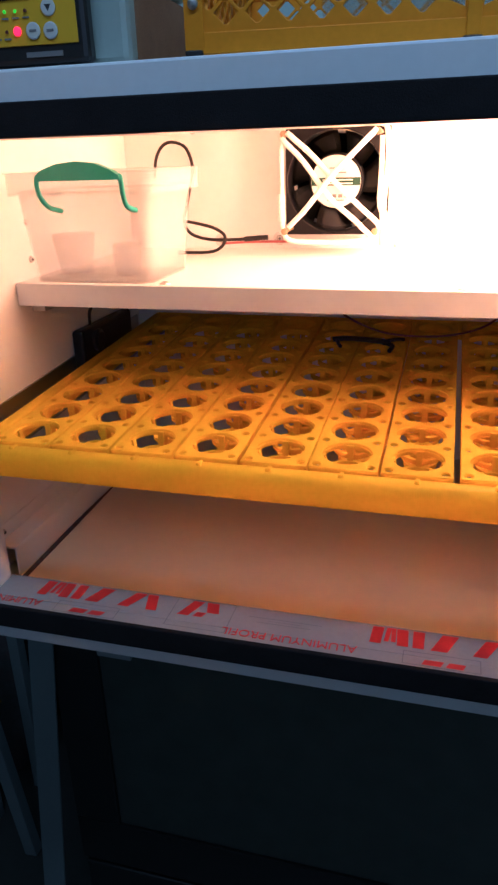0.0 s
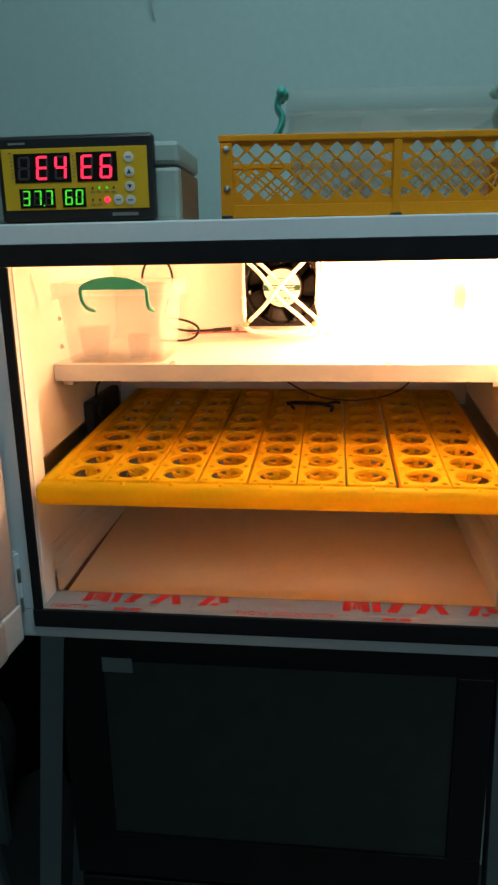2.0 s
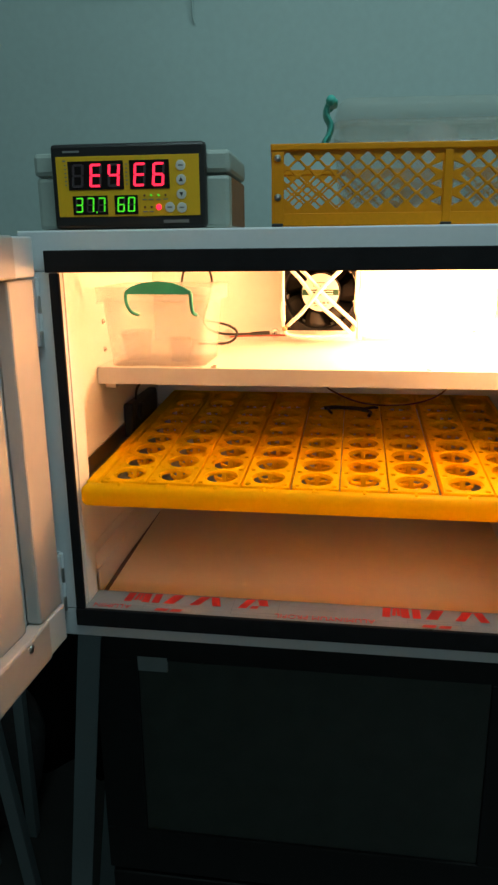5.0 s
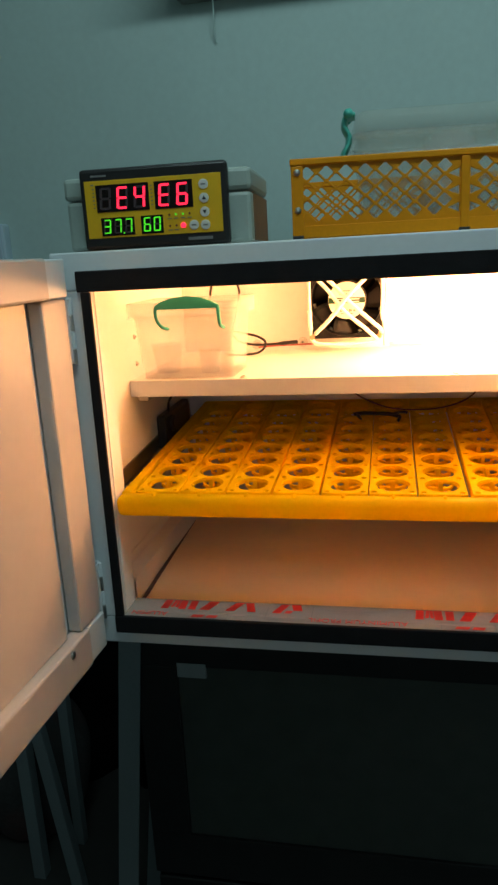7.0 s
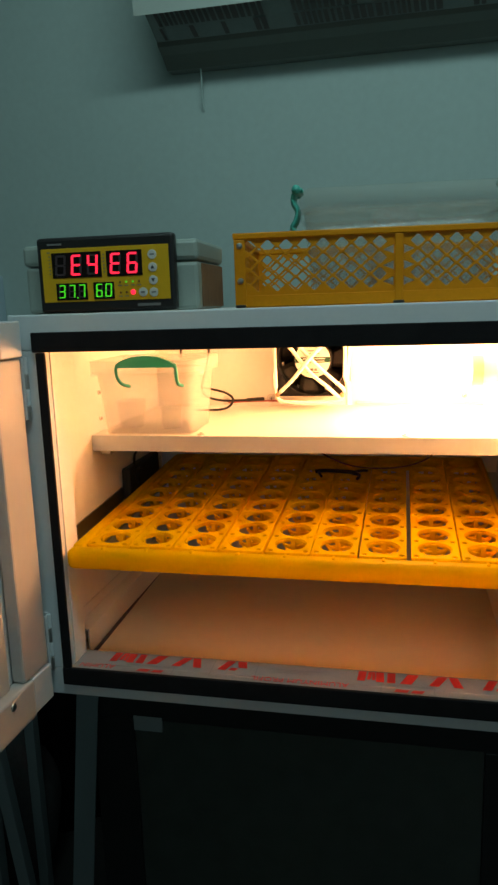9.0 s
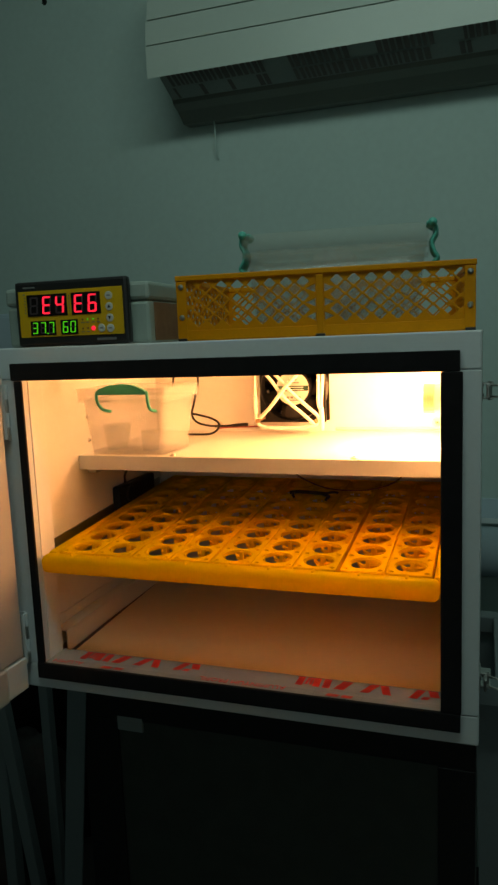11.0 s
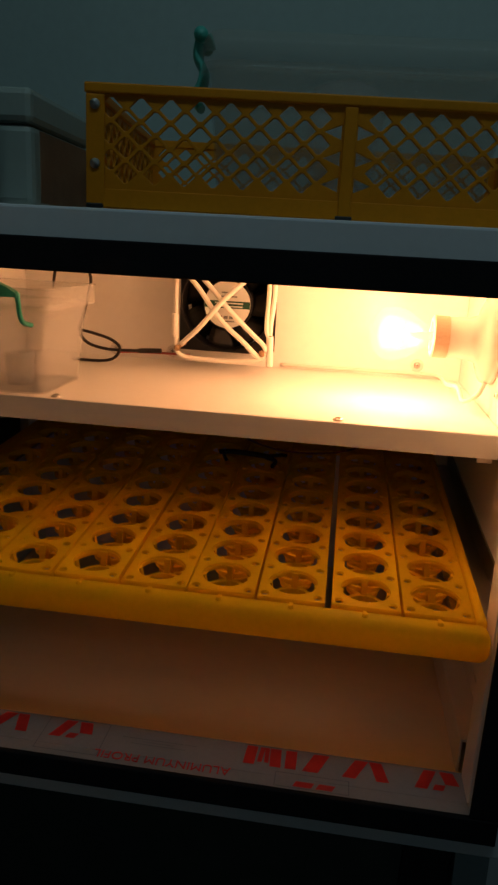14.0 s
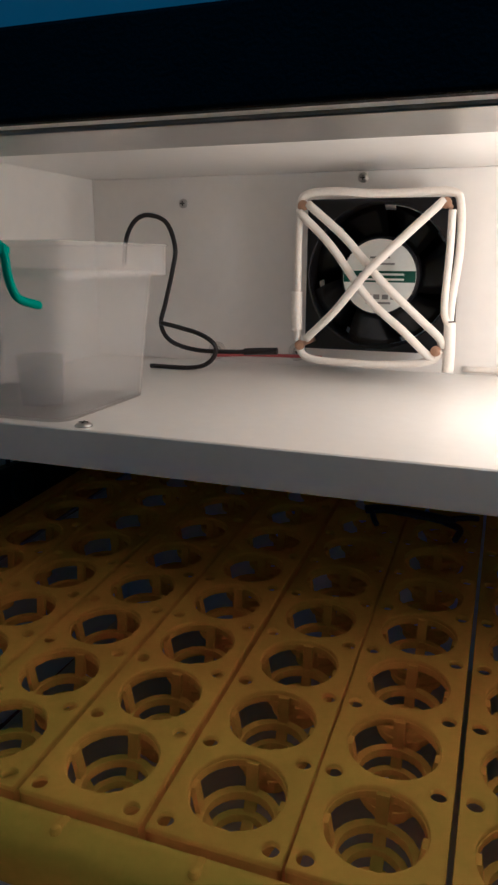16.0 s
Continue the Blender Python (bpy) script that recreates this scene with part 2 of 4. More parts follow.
def add_tube(bm, points, radius, steps=10, radii=None):
    rings, side = [], None
    for i, q in enumerate(points):
        d = (points[min(i + 1, len(points) - 1)] - points[max(i - 1, 0)]).normalized()
        if side is None:
            side = d.orthogonal().normalized()
        side = (side - d * side.dot(d)).normalized()
        up = d.cross(side)
        r = radii[i] if radii else radius
        rings.append([bm.verts.new(q + r * (math.cos(2 * math.pi * k / steps) * side + math.sin(2 * math.pi * k / steps) * up)) for k in range(steps)])
    for a, b in zip(rings, rings[1:]):
        for k in range(steps):
            j = (k + 1) % steps
            bm.faces.new((a[k], a[j], b[j], b[k]))
    bm.faces.new(rings[0][::-1])
    bm.faces.new(rings[-1])
    return bm


def tube(points, radius, n=8, steps=10):
    return add_tube(bmesh.new(), smooth_path(points, n), radius, steps)


def circle(x, y, r, n=24):
    return [(x + r * math.cos(2 * math.pi * i / n), y + r * math.sin(2 * math.pi * i / n)) for i in range(n)]


def plate(outline, holes, thick, bevel=0.0):
    """A flat plate in the x-y plane with holes cut through it, as a bmesh, its middle at z = 0."""
    cu = bpy.data.curves.new("plate", "CURVE")
    cu.dimensions, cu.fill_mode = "2D", "BOTH"
    cu.extrude, cu.bevel_depth, cu.bevel_resolution = thick / 2 - bevel, bevel, 1
    cu.offset = -bevel
    for loop in [outline] + holes:
        sp = cu.splines.new("POLY")
        sp.points.add(len(loop) - 1)
        for q, (x, y) in zip(sp.points, loop):
            q.co = (x, y, 0, 1)
        sp.use_cyclic_u = True
    ob = bpy.data.objects.new("plate", cu)
    me = bpy.data.meshes.new_from_object(ob)
    bm = bmesh.new()
    bm.from_mesh(me)
    bpy.data.objects.remove(ob)
    bpy.data.curves.remove(cu)
    bpy.data.meshes.remove(me)
    return bm


def moved(bm, m):
    bmesh.ops.transform(bm, matrix=m, verts=bm.verts)
    return bm


def rect(x0, y0, x1, y1):
    return [(x0, y0), (x1, y0), (x1, y1), (x0, y1)]


def screw(name, m, label, r=0.005, mat=None, washer=0.0):
    """A pan-head cross screw whose head faces its own +z."""
    top = thing(name, m, label, "screw")
    bm = bmesh.new()
    lathe(bm, [(r, 0), (r, 0.0008), (r * 0.75, 0.0020), (r * 0.3, 0.0026), (0.00001, 0.0027)], steps=18)
    part("head", bm, mat or STEEL, top, smooth=True)
    bm = bmesh.new()
    add_box(bm, (-r * 0.5, -0.0005, 0.0021), (r * 0.5, 0.0005, 0.0030))
    add_box(bm, (-0.0005, -r * 0.5, 0.0021), (0.0005, r * 0.5, 0.0030))
    part("slot", bm, BLACK, top)
    if washer:
        bm = bmesh.new()
        lathe(bm, [(washer, -0.0002), (washer, 0.0012), (r * 1.1, 0.0020)], steps=20)
        part("washer", bm, CLEAR2, top, "clear plastic washer", smooth=True)
    return top


# ---- room ----
def structure(name, bm, mat, label, category):
    ob = mesh_object(name, bm, mat)
    return tagged(ob, label, category, kind="structure")


BACK = 0.95
structure("floor", box((-2.0, -3.0, -0.1), (2.2, BACK + 0.1, 0.0)), FLOOR, "dark tiled floor in shadow", "floor")
structure("wall_north", box((-2.0, BACK, 0.0), (2.2, BACK + 0.1, 2.95)), WALL, "pale painted plaster wall behind the incubator", "wall")
structure("wall_west", box((-2.0, -3.0, 0.0), (-1.9, BACK, 2.95)), WALL, "pale painted plaster side wall", "wall")
structure("wall_east", box((2.1, -3.0, 0.0), (2.2, BACK, 2.95)), WALL, "pale painted plaster side wall", "wall")
structure("wall_south", box((-1.9, -3.0, 0.0), (2.1, -2.9, 2.95)), WALL, "pale painted plaster wall behind the camera", "wall")
structure("ceiling", box((-2.0, -3.0, 2.95), (2.2, BACK + 0.1, 3.05)), CEILING, "white painted ceiling", "ceiling")

# ---- incubator cabinet ----
X0, X1, Z0, Z1, DEPTH = -0.032, 0.626, 0.921, 1.421, 0.497
IX0, IX1, IZ0, IZ1, IY = -0.0155, 0.6065, 0.944, 1.4165, 0.481
OX0, OX1, OZ0, OZ1 = 0.013, 0.583, 0.957, 1.377      # clear opening
cabinet = thing("incubator_cabinet", pose(0, 0, 0), "white panelled egg incubator cabinet with its front open", "incubator")
part("side_panel", box((X0, 0.012, Z0), (IX0, DEPTH, Z1), 0.0015), PANEL, cabinet)
part("side_panel", box((IX1, 0.012, Z0), (X1, DEPTH, Z1), 0.0015), PANEL, cabinet)
part("top_panel", box((IX0, 0.012, IZ1), (IX1, DEPTH, Z1), 0.0015), PANEL, cabinet)
part("bottom_panel", box((IX0, 0.012, Z0), (IX1, DEPTH, IZ0), 0.001), BASE, cabinet)
part("back_panel", box((IX0, IY, IZ0), (IX1, DEPTH, IZ1), 0.001), PANEL, cabinet)
# the front frame: four white profiles, mitred into one another, each with an inner return
FR = 0.045
part("frame_rail", box((X0 - 0.001, -0.002, OZ1 + 0.001), (X1 + 0.001, 0.0115, Z1 + 0.001), 0.002), FRAME, cabinet)
part("frame_rail", box((X0 - 0.001, -0.002, Z0 - 0.004), (X1 + 0.001, 0.0115, OZ0 - 0.001), 0.002), FRAME, cabinet)
part("frame_stile", box((X0 - 0.001, -0.0025, OZ0 - 0.0005), (OX0 - 0.001, 0.0115, OZ1 + 0.0005), 0.001), FRAME, cabinet)
part("frame_stile", box((OX1 + 0.001, -0.0025, OZ0 - 0.0005), (X1 + 0.001, 0.0115, OZ1 + 0.0005), 0.001), FRAME, cabinet)
part("frame_return", box((OX0 - 0.0025, 0.012, OZ0), (OX0, FR, OZ1), 0.0006), PANEL, cabinet)
part("frame_return", box((OX1, 0.012, OZ0), (OX1 + 0.0025, FR, OZ1), 0.0006), PANEL, cabinet)
part("frame_return", box((OX0 - 0.002, 0.012, OZ1), (OX1 + 0.002, FR + 0.006, OZ1 + 0.0025), 0.0006), ALU, cabinet, "bare shiny aluminium underside of the frame")
part("frame_lip", box((IX0, FR - 0.004, IZ0), (OX0 - 0.003, FR, IZ1)), PANEL, cabinet)
part("frame_lip", box((OX1 + 0.003, FR - 0.004, IZ0), (IX1, FR, IZ1)), PANEL, cabinet)
part("frame_lip", box((OX0 - 0.003, FR + 0.003, OZ1 + 0.003), (OX1 + 0.003, FR + 0.006, IZ1)), PANEL, cabinet)
sill = part("frame_sill", box((OX0 - 0.002, 0.012, IZ0 + 0.0005), (OX1 + 0.002, 0.049, OZ0), 0.0008), FILM, cabinet, "aluminium sill still wrapped in grey printed film")


# print on the film: large red brand shapes, boxes, and small words, all upside down as seen from the front
def ink(bm_list, y0, y1, x0, x1, slant=0.0, z=OZ0 + 0.0004):
    v = [bm_list.verts.new(p) for p in ((x0, y0, z), (x1, y0, z), (x1 + slant, y1, z), (x0 + slant, y1, z))]
    bm_list.faces.new(v)


part("film_front", box((OX0 - 0.002, -0.0022, OZ0 - 0.0008), (OX1 + 0.002, 0.0118, OZ0), 0.0002), FILM, sill, "film folded over the frame edge")
for x in (0.056, 0.389):
    # red slanted bars: (start, width, slant, near edge, far edge)
    for a, w, s, y0, y1 in ((0.000, 0.010, 0.0015, 0.022, 0.0455), (0.0122, 0.0042, 0.002, 0.026, 0.0455), (0.0188, 0.0040, -0.0006, 0.026, 0.0455), (0.0240, 0.010, -0.001, 0.022, 0.0455),
                            (0.0375, 0.010, 0.000, 0.022, 0.0455), (0.053, 0.014, 0.010, 0.022, 0.0455),
                            (0.088, 0.012, 0.012, 0.022, 0.0455), (0.1185, 0.011, -0.006, 0.022, 0.0455),
                            (0.151, 0.011, 0.010, 0.022, 0.0455), (0.1785, 0.012, -0.004, 0.030, 0.0455), (0.1665, 0.009, 0.003, 0.022, 0.0290)):
        if x + a + w + max(s, 0) > OX1 - 0.003:
            continue
        bm = bmesh.new()
        ink(bm, y0, y1, x + a, x + a + w, s)
        part("print_mark", bm, RED, sill)
    for a, w in ((0.046, 0.016), (0.066, 0.014)):
        bm = bmesh.new()
        ink(bm, 0.002, 0.0085, x + a, x + a + w, 0.003)
        part("print_mark", bm, RED, sill)
    for a, w, y0, y1 in ((0.030, 0.064, 0.000, 0.0165), (0.144, 0.059, 0.004, 0.0470)):
        if x + a + w > OX1 - 0.003:
            continue
        bm = bmesh.new()
        for yy in (y0, y1):
            ink(bm, yy, yy + 0.0008, x + a, x + a + w)
        ink(bm, y0, y1 + 0.0008, x + a, x + a + 0.0008)
        ink(bm, y0, y1 + 0.0008, x + a + w, x + a + w + 0.0008)
        part("print_frame", bm, GREY_INK, sill)
for x0, x1, y0, y1 in ((0.275, 0.345, 0.0335, 0.0342), (0.285, 0.335, 0.0265, 0.0272), (0.295, 0.325, 0.0300, 0.0306)):
    bm = bmesh.new()
    ink(bm, y0, y1, x0, x1)
    part("print_rule", bm, GREY_INK, sill)


def words(text, size, m, mat, parent, name="lettering", label=""):
    cu = bpy.data.curves.new(name, "FONT")
    cu.body, cu.size, cu.extrude, cu.align_x, cu.align_y = text, size, 0.0002, "CENTER", "CENTER"
    ob = bpy.data.objects.new(name, cu)
    me = bpy.data.meshes.new_from_object(ob)
    bpy.data.objects.remove(ob)
    bpy.data.curves.remove(cu)
    me.materials.clear()
    me.materials.append(mat)
    out = new(name, me)
    out.parent = parent
    out.matrix_local = m
    if label:
        out["label"] = label
    return out


for x in (0.045, 0.318):
    words("ALUMINYUM PROFIL" if x > 0.1 else "ALUMIN", 0.0135, pose(x, 0.0085, OZ0 + 0.0005, 0, 0, 180), RED, sill, label="small red printed words")

# black foam tape on the frame
for n, lo, hi in (("top", (-0.001, -0.008, 1.3765), (0.6035, -0.0025, 1.4005)), ("bottom", (0.002, -0.008, 0.9345), (0.6055, -0.0025, 0.9585)),
                  ("left", (0.003, -0.0075, 0.9590), (0.0150, -0.003, 1.3760)), ("right", (0.582, -0.0075, 0.9590), (0.6065, -0.003, 1.3760))):
    part("foam_seal", box(lo, hi, 0.0012), FOAM, cabinet, "black foam sealing tape")

# ---- shelf and rails inside ----
SH0, SH1, SHY = 1.216, 1.2400, 0.173
shelf = thing("inner_shelf", pose(0, 0, 0), "white laminated shelf across the upper part of the incubator", "shelf")
part("board", box((IX0 + 0.0006, SHY + 0.0015, SH0 + 0.0012), (IX1 - 0.0006, IY - 0.0006, SH1), 0.0008), PANEL, shelf)
part("front_edge", box((IX0 + 0.0006, SHY, SH0), (IX1 - 0.0006, SHY + 0.0014, SH1 - 0.0004), 0.0004), FRAME, shelf)
for x in (IX0 + 0.012, IX1 - 0.012):
    part("bracket", box((x - 0.008, SHY + 0.02, SH0 - 0.010), (x + 0.008, SHY + 0.05, SH0), 0.001), STEEL, shelf)
for x in (0.153, 0.447):
    screw("screw", pose(x, SHY + 0.010, SH1, 0, 0, 20), "flat steel screw in the shelf", 0.0055)

TILT = Matrix.Translation((0, 0.02, 1.122)) @ Matrix.Rotation(radians(3.3), 4, "X") @ Matrix.Translation((0, -0.02, -1.122))
for side, x in ((1, IX0), (-1, IX1)):
    rail = thing("lower_rail", pose(x, 0, 0, 0, 0, 0), "white angle rail along the incubator side wall", "rail")
    lo, hi = sorted((0.0, side * 0.024))
    part("flange", box((lo, 0.066, 0.976), (hi, IY - 0.004, 0.979), 0.0006), PANEL, rail)
    lo, hi = sorted((side * 0.0215, side * 0.024))
    part("web", box((lo, 0.066, IZ0), (hi, IY - 0.004, 0.976), 0.0006), PANEL, rail)
    lo, hi = sorted((0.0, side * 0.002))
    part("lip", box((lo, 0.066, 0.979), (hi, IY - 0.004, 0.996), 0.0006), PANEL, rail)
    screw("screw", pose(x + side * 0.002, 0.078, 0.988, 0, 90 * side, 0), "small screw in the angle rail", 0.0035)
    rail = thing("tray_rail", TILT @ pose(x, 0, 0), "thin aluminium runner under the egg tray", "rail")
    lo, hi = sorted((0.0, side * 0.045))
    part("flange", box((lo, 0.050, 1.0925), (hi, IY - 0.008, 1.0950), 0.0005), ALU, rail)
    lo, hi = sorted((0.0, side * 0.002))
    part("lip", box((lo, 0.050, 1.0950), (hi, IY - 0.008, 1.118), 0.0005), ALU, rail)

# red printed edge of the film that runs back along the base
strip = thing("film_strip", pose(0.0005, -0.002, 0, 0, 0, 1.6), "dark red printed film edge lying along the incubator base", "film strip")
part("backing", box((0.0125, 0.064, IZ0), (0.0185, IY - 0.003, IZ0 + 0.0008)), DARKRED, strip)
rng = random.Random(4)
y = 0.066
while y < 0.25:
    ln = rng.uniform(0.006, 0.016)
    part("print_dash", box((0.0133, y, IZ0 + 0.0009), (0.0177, y + ln, IZ0 + 0.0013)), DIMPRINT, strip)
    y += ln + rng.uniform(0.003, 0.008)

for x, y, z, ry in ((IX0, 0.30, 1.27, 90), (IX0, 0.21, 1.300, 90), (IX0, 0.21, 1.26, 90), (IX1, 0.235, 1.268, -90), (IX1, 0.06, 1.20, -90)):
    screw("screw", pose(x, y, z, 0, ry, 0), "small steel screw in the incubator wall", 0.0038)
for x, z in ((0.086, 1.392), (0.546, 1.401), (0.262, 1.4105)):
    screw("screw", pose(x, IY, z, 90, 0, 0), "small steel screw in the back panel", 0.0045)
for x, z in ((0.121, 1.2505), (0.205, 1.2530), (0.5480, 1.2575)):
    screw("screw", pose(x, IY, z, 90, 0, 0), "screw with a clear plastic washer", 0.0045, washer=0.009)

# ---- egg tray ----
PITCH, ROW, GX, FY, TZ = 0.0595, 0.0475, 0.0350, 0.030, 1.122
ROWS, COLS = 9, 9
CUP = 0.0211
tray = thing("egg_tray", TILT, "yellow plastic egg turning tray with nine rows of empty cups", "egg tray")
TX0, TX1, TY0, TY1, TB = 0.0165, 0.580, -0.002, 0.477, 1.0955


def tray_wall(lo, hi, m):
    bm = bmesh.new()
    add_box(bm, lo, hi, 0.0035, m, 3)
    return bm


bm = bmesh.new()
add_box(bm, (TX0, TY0, TB), (TX1, TY0 + 0.0235, 1.1222), 0.0085, None, 5)
part("rim", bm, YELLOW, tray, "rounded front rim", smooth=True)
part("rim", tray_wall((TX0, TY1 - 0.006, TB), (TX1, TY1, 1.121), None), YELLOW, tray)
part("rim", tray_wall((TX0, TY0 + 0.0240, TB), (TX0 + 0.014, TY1 - 0.0065, 1.1215), None), YELLOW, tray)
part("rim", tray_wall((TX1 - 0.0075, TY0 + 0.0240, TB), (TX1, TY1 - 0.0065, 1.1215), None), YELLOW, tray)
peg = None
for k in range(COLS):
    x = GX + PITCH * (k + 0.5)
    if peg is None:
        bm = lathe(bmesh.new(), [(0.0024, 0), (0.0024, 0.002), (0.0016, 0.0036), (0.00001, 0.004)], steps=12)
        add_box(bm, (-0.0016, 0, -0.0004), (0.0016, 0.008, 0.0016), 0.0004)
        peg = part("peg", bm, YELLOW, tray)
        ob = peg
    else:
        ob = new("peg", peg.data)
        ob.parent = tray
    ob.location = (x, TY0 + 0.011, 1.1212)

HW = 0.0283
L = ROW * ROWS + 0.0130
R0 = 0.0058
holes = [circle(0, R0 + ROW * (i + 0.5), CUP, 28) for i in range(ROWS)]
for i in range(ROWS + 1):
    y = min(max(R0 + ROW * i, 0.0062), L - 0.0062)
    holes += [circle(sx * 0.0222, y, 0.0036, 12) for sx in (-1, 1)]
strip_bm = plate(rect(-HW, 0, HW, L), holes, 0.003, 0.0005)
# skirt round the strip
for lo, hi in (((-HW, 0, -0.012), (-HW + 0.0018, L, -0.0012)), ((HW - 0.0018, 0, -0.012), (HW, L, -0.0012)), ((-HW, 0, -0.012), (HW, 0.0018, -0.0012))):
    add_box(strip_bm, lo, hi)
cup_bm = bmesh.new()


def band(bm, r, z0, z1, t=0.0024, n=26):
    lathe(bm, [(r - t, z0), (r, z0), (r + 0.0002, z1), (r - t + 0.0002, z1)], steps=n, close=True)


band(cup_bm, CUP + 0.0012, -0.0045, -0.0010, 0.0020)
band(cup_bm, 0.0188, -0.0185, -0.0142, 0.0036)
band(cup_bm, 0.0148, -0.0272, -0.0232, 0.0034)
band(cup_bm, 0.0098, -0.0345, -0.0308, 0.0034)
for a in range(4):
    turn = Matrix.Rotation(radians(90 * a), 4, "Z")
    pts = [Vector((0, -CUP, -0.001)), Vector((0, -0.0188, -0.016)), Vector((0, -0.0148, -0.0250)), Vector((0, -0.0080, -0.0330))]
    rings = [[cup_bm.verts.new(turn @ Vector((dx, c.y + dr, c.z))) for dx, dr in ((-0.0027, 0), (0.0027, 0), (0.0027, 0.0026), (-0.0027, 0.0026))] for c in pts]
    for ra, rb in zip(rings, rings[1:]):
        for i in range(4):
            j = (i + 1) % 4
            cup_bm.faces.new((ra[i], ra[j], rb[j], rb[i]))
    cup_bm.faces.new(rings[0][::-1])
    cup_bm.faces.new(rings[-1])
bmesh.ops.recalc_face_normals(cup_bm, faces=cup_bm.faces)
shift = (0, 0, 0, 0.0002, 0.0004, -0.0003, -0.0006, 0.0007, 0.0004)
first = cup0 = None
for k in range(COLS):
    if first is None:
        first = part("cup_strip", strip_bm, YELLOW, tray)
        ob = first
    else:
        ob = new("cup_strip", first.data)
        ob.parent = tray
    ob.matrix_local = pose(GX + PITCH * (k + 0.5) + shift[k] * 2, FY - 0.007, TZ - 0.0015 + 0.0004 * (k % 2))
    for i in range(ROWS):
        if cup0 is None:
            cup0 = part("egg_cup", cup_bm, YELLOW, ob)
            c = cup0
        else:
            c = new("egg_cup", cup0.data)
            c.parent = ob
        c.matrix_local = pose(0, R0 + ROW * (i + 0.5), 0)

# dark cable with a clip lying on the tray, wire along the back wall, black turning motor
clip = thing("sensor_cable", TILT @ pose(0.010, -0.042, 0), "short dark cable clip lying on the egg tray", "cable")
bm = tube([(0.290, 0.398, 1.1265), (0.305, 0.400, 1.1290), (0.325, 0.397, 1.1300), (0.345, 0.393, 1.1300), (0.360, 0.390, 1.1285)], 0.0058)
part("body", moved(bm, Matrix.Translation((0, 0, 1.1265 * 0.5)) @ Matrix.Diagonal((1, 1, 0.5, 1))), WIRE, clip, smooth=True)
part("tail", tube([(0.352, 0.390, 1.127), (0.364, 0.380, 1.127), (0.362, 0.364, 1.1255)], 0.0026), WIRE, clip, smooth=True)
part("tail", tube([(0.352, 0.392, 1.128), (0.368, 0.396, 1.130), (0.376, 0.402, 1.128)], 0.0022), WIRE, clip, smooth=True)
part("tail", tube([(0.296, 0.394, 1.127), (0.300, 0.380, 1.1265), (0.303, 0.374, 1.1255)], 0.0022), WIRE, clip, smooth=True)
wire = thing("back_wire", pose(0, 0, 0), "thin red-brown wire hanging in a loop under the shelf", "wire")
part("lead", tube([(0.270, 0.400, 1.2155), (0.290, 0.390, 1.186), (0.318, 0.382, 1.166), (0.366, 0.380, 1.1495), (0.430, 0.380, 1.1485), (0.478, 0.380, 1.162), (0.505, 0.388, 1.186), (0.520, 0.400, 1.2155)], 0.0014), BROWNWIRE, wire)
motor = thing("turning_motor", pose(-0.0150, 0.30, 1.090), "black plastic tray turning motor on the side wall", "motor")
part("housing", box((0.0, -0.025, 0), (0.016, 0.120, 0.074), 0.004), BLACK, motor)
part("cap", moved(lathe(bmesh.new(), [(0.014, 0), (0.014, 0.004), (0.010, 0.006), (0.00001, 0.006)], steps=20), pose(0.016, 0.012, 0.055, 0, 90, 0)), BLACK, motor)
part("lead", tube([(0.014, 0.0, 0.077), (0.020, -0.005, 0.098), (0.035, 0.01, 0.118), (0.050, 0.03, 0.127)], 0.002), WIRE, motor)

# ---- fan ----
FX, FYF, FZ = 0.2870, 0.438, 1.3260
FAN_M = pose(FX, FYF, FZ, 90, 0, 0) @ Matrix.Diagonal((1.06, 1.06, 1.06, 1))
fan = thing("fan", FAN_M, "black square axial fan screwed to the back panel", "fan")
body = plate(rect(-0.060, -0.060, 0.060, 0.060), [circle(0, 0, 0.0575, 48)] + [circle(sx * 0.0525, sy * 0.0525, 0.0022, 8) for sx in (-1, 1) for sy in (-1, 1)], 0.005, 0.001)
moved(body, pose(0, 0, -0.0025))
lathe(body, [(0.0575, -0.005), (0.0600, -0.005), (0.0598, -0.031), (0.0575, -0.031)], steps=48, close=True)
back = plate(rect(-0.060, -0.060, 0.060, 0.060), [circle(0, 0, 0.0575, 48)], 0.005, 0.001)
moved(back, pose(0, 0, -0.033))
part("housing", body, FANBLACK, fan)
part("back_flange", back, FANBLACK, fan)
part("hub", lathe(bmesh.new(), [(0.032, -0.030), (0.032, -0.006), (0.030, -0.004), (0.00001, -0.004)], steps=36), FANBLACK, fan, smooth=False)
blade = None
for k in range(7):
    bm = bmesh.new()
    grid = []
    for i in range(6):
        r = 0.031 + 0.0255 * i / 5
        row = []
        for j in range(5):
            a = 0.78 * (j / 4 - 0.5) + 0.16 * i / 5
            row.append(bm.verts.new((r * math.cos(a), r * math.sin(a), -0.010 - 0.016 * j / 4)))
        grid.append(row)
    for i in range(5):
        for j in range(4):
            bm.faces.new((grid[i][j], grid[i + 1][j], grid[i + 1][j + 1], grid[i][j + 1]))
    bmesh.ops.solidify(bm, geom=bm.faces[:], thickness=0.0012)
    moved(bm, Matrix.Rotation(2 * math.pi * k / 7, 4, "Z"))
    part("blade", bm, BLADE, fan, smooth=True)
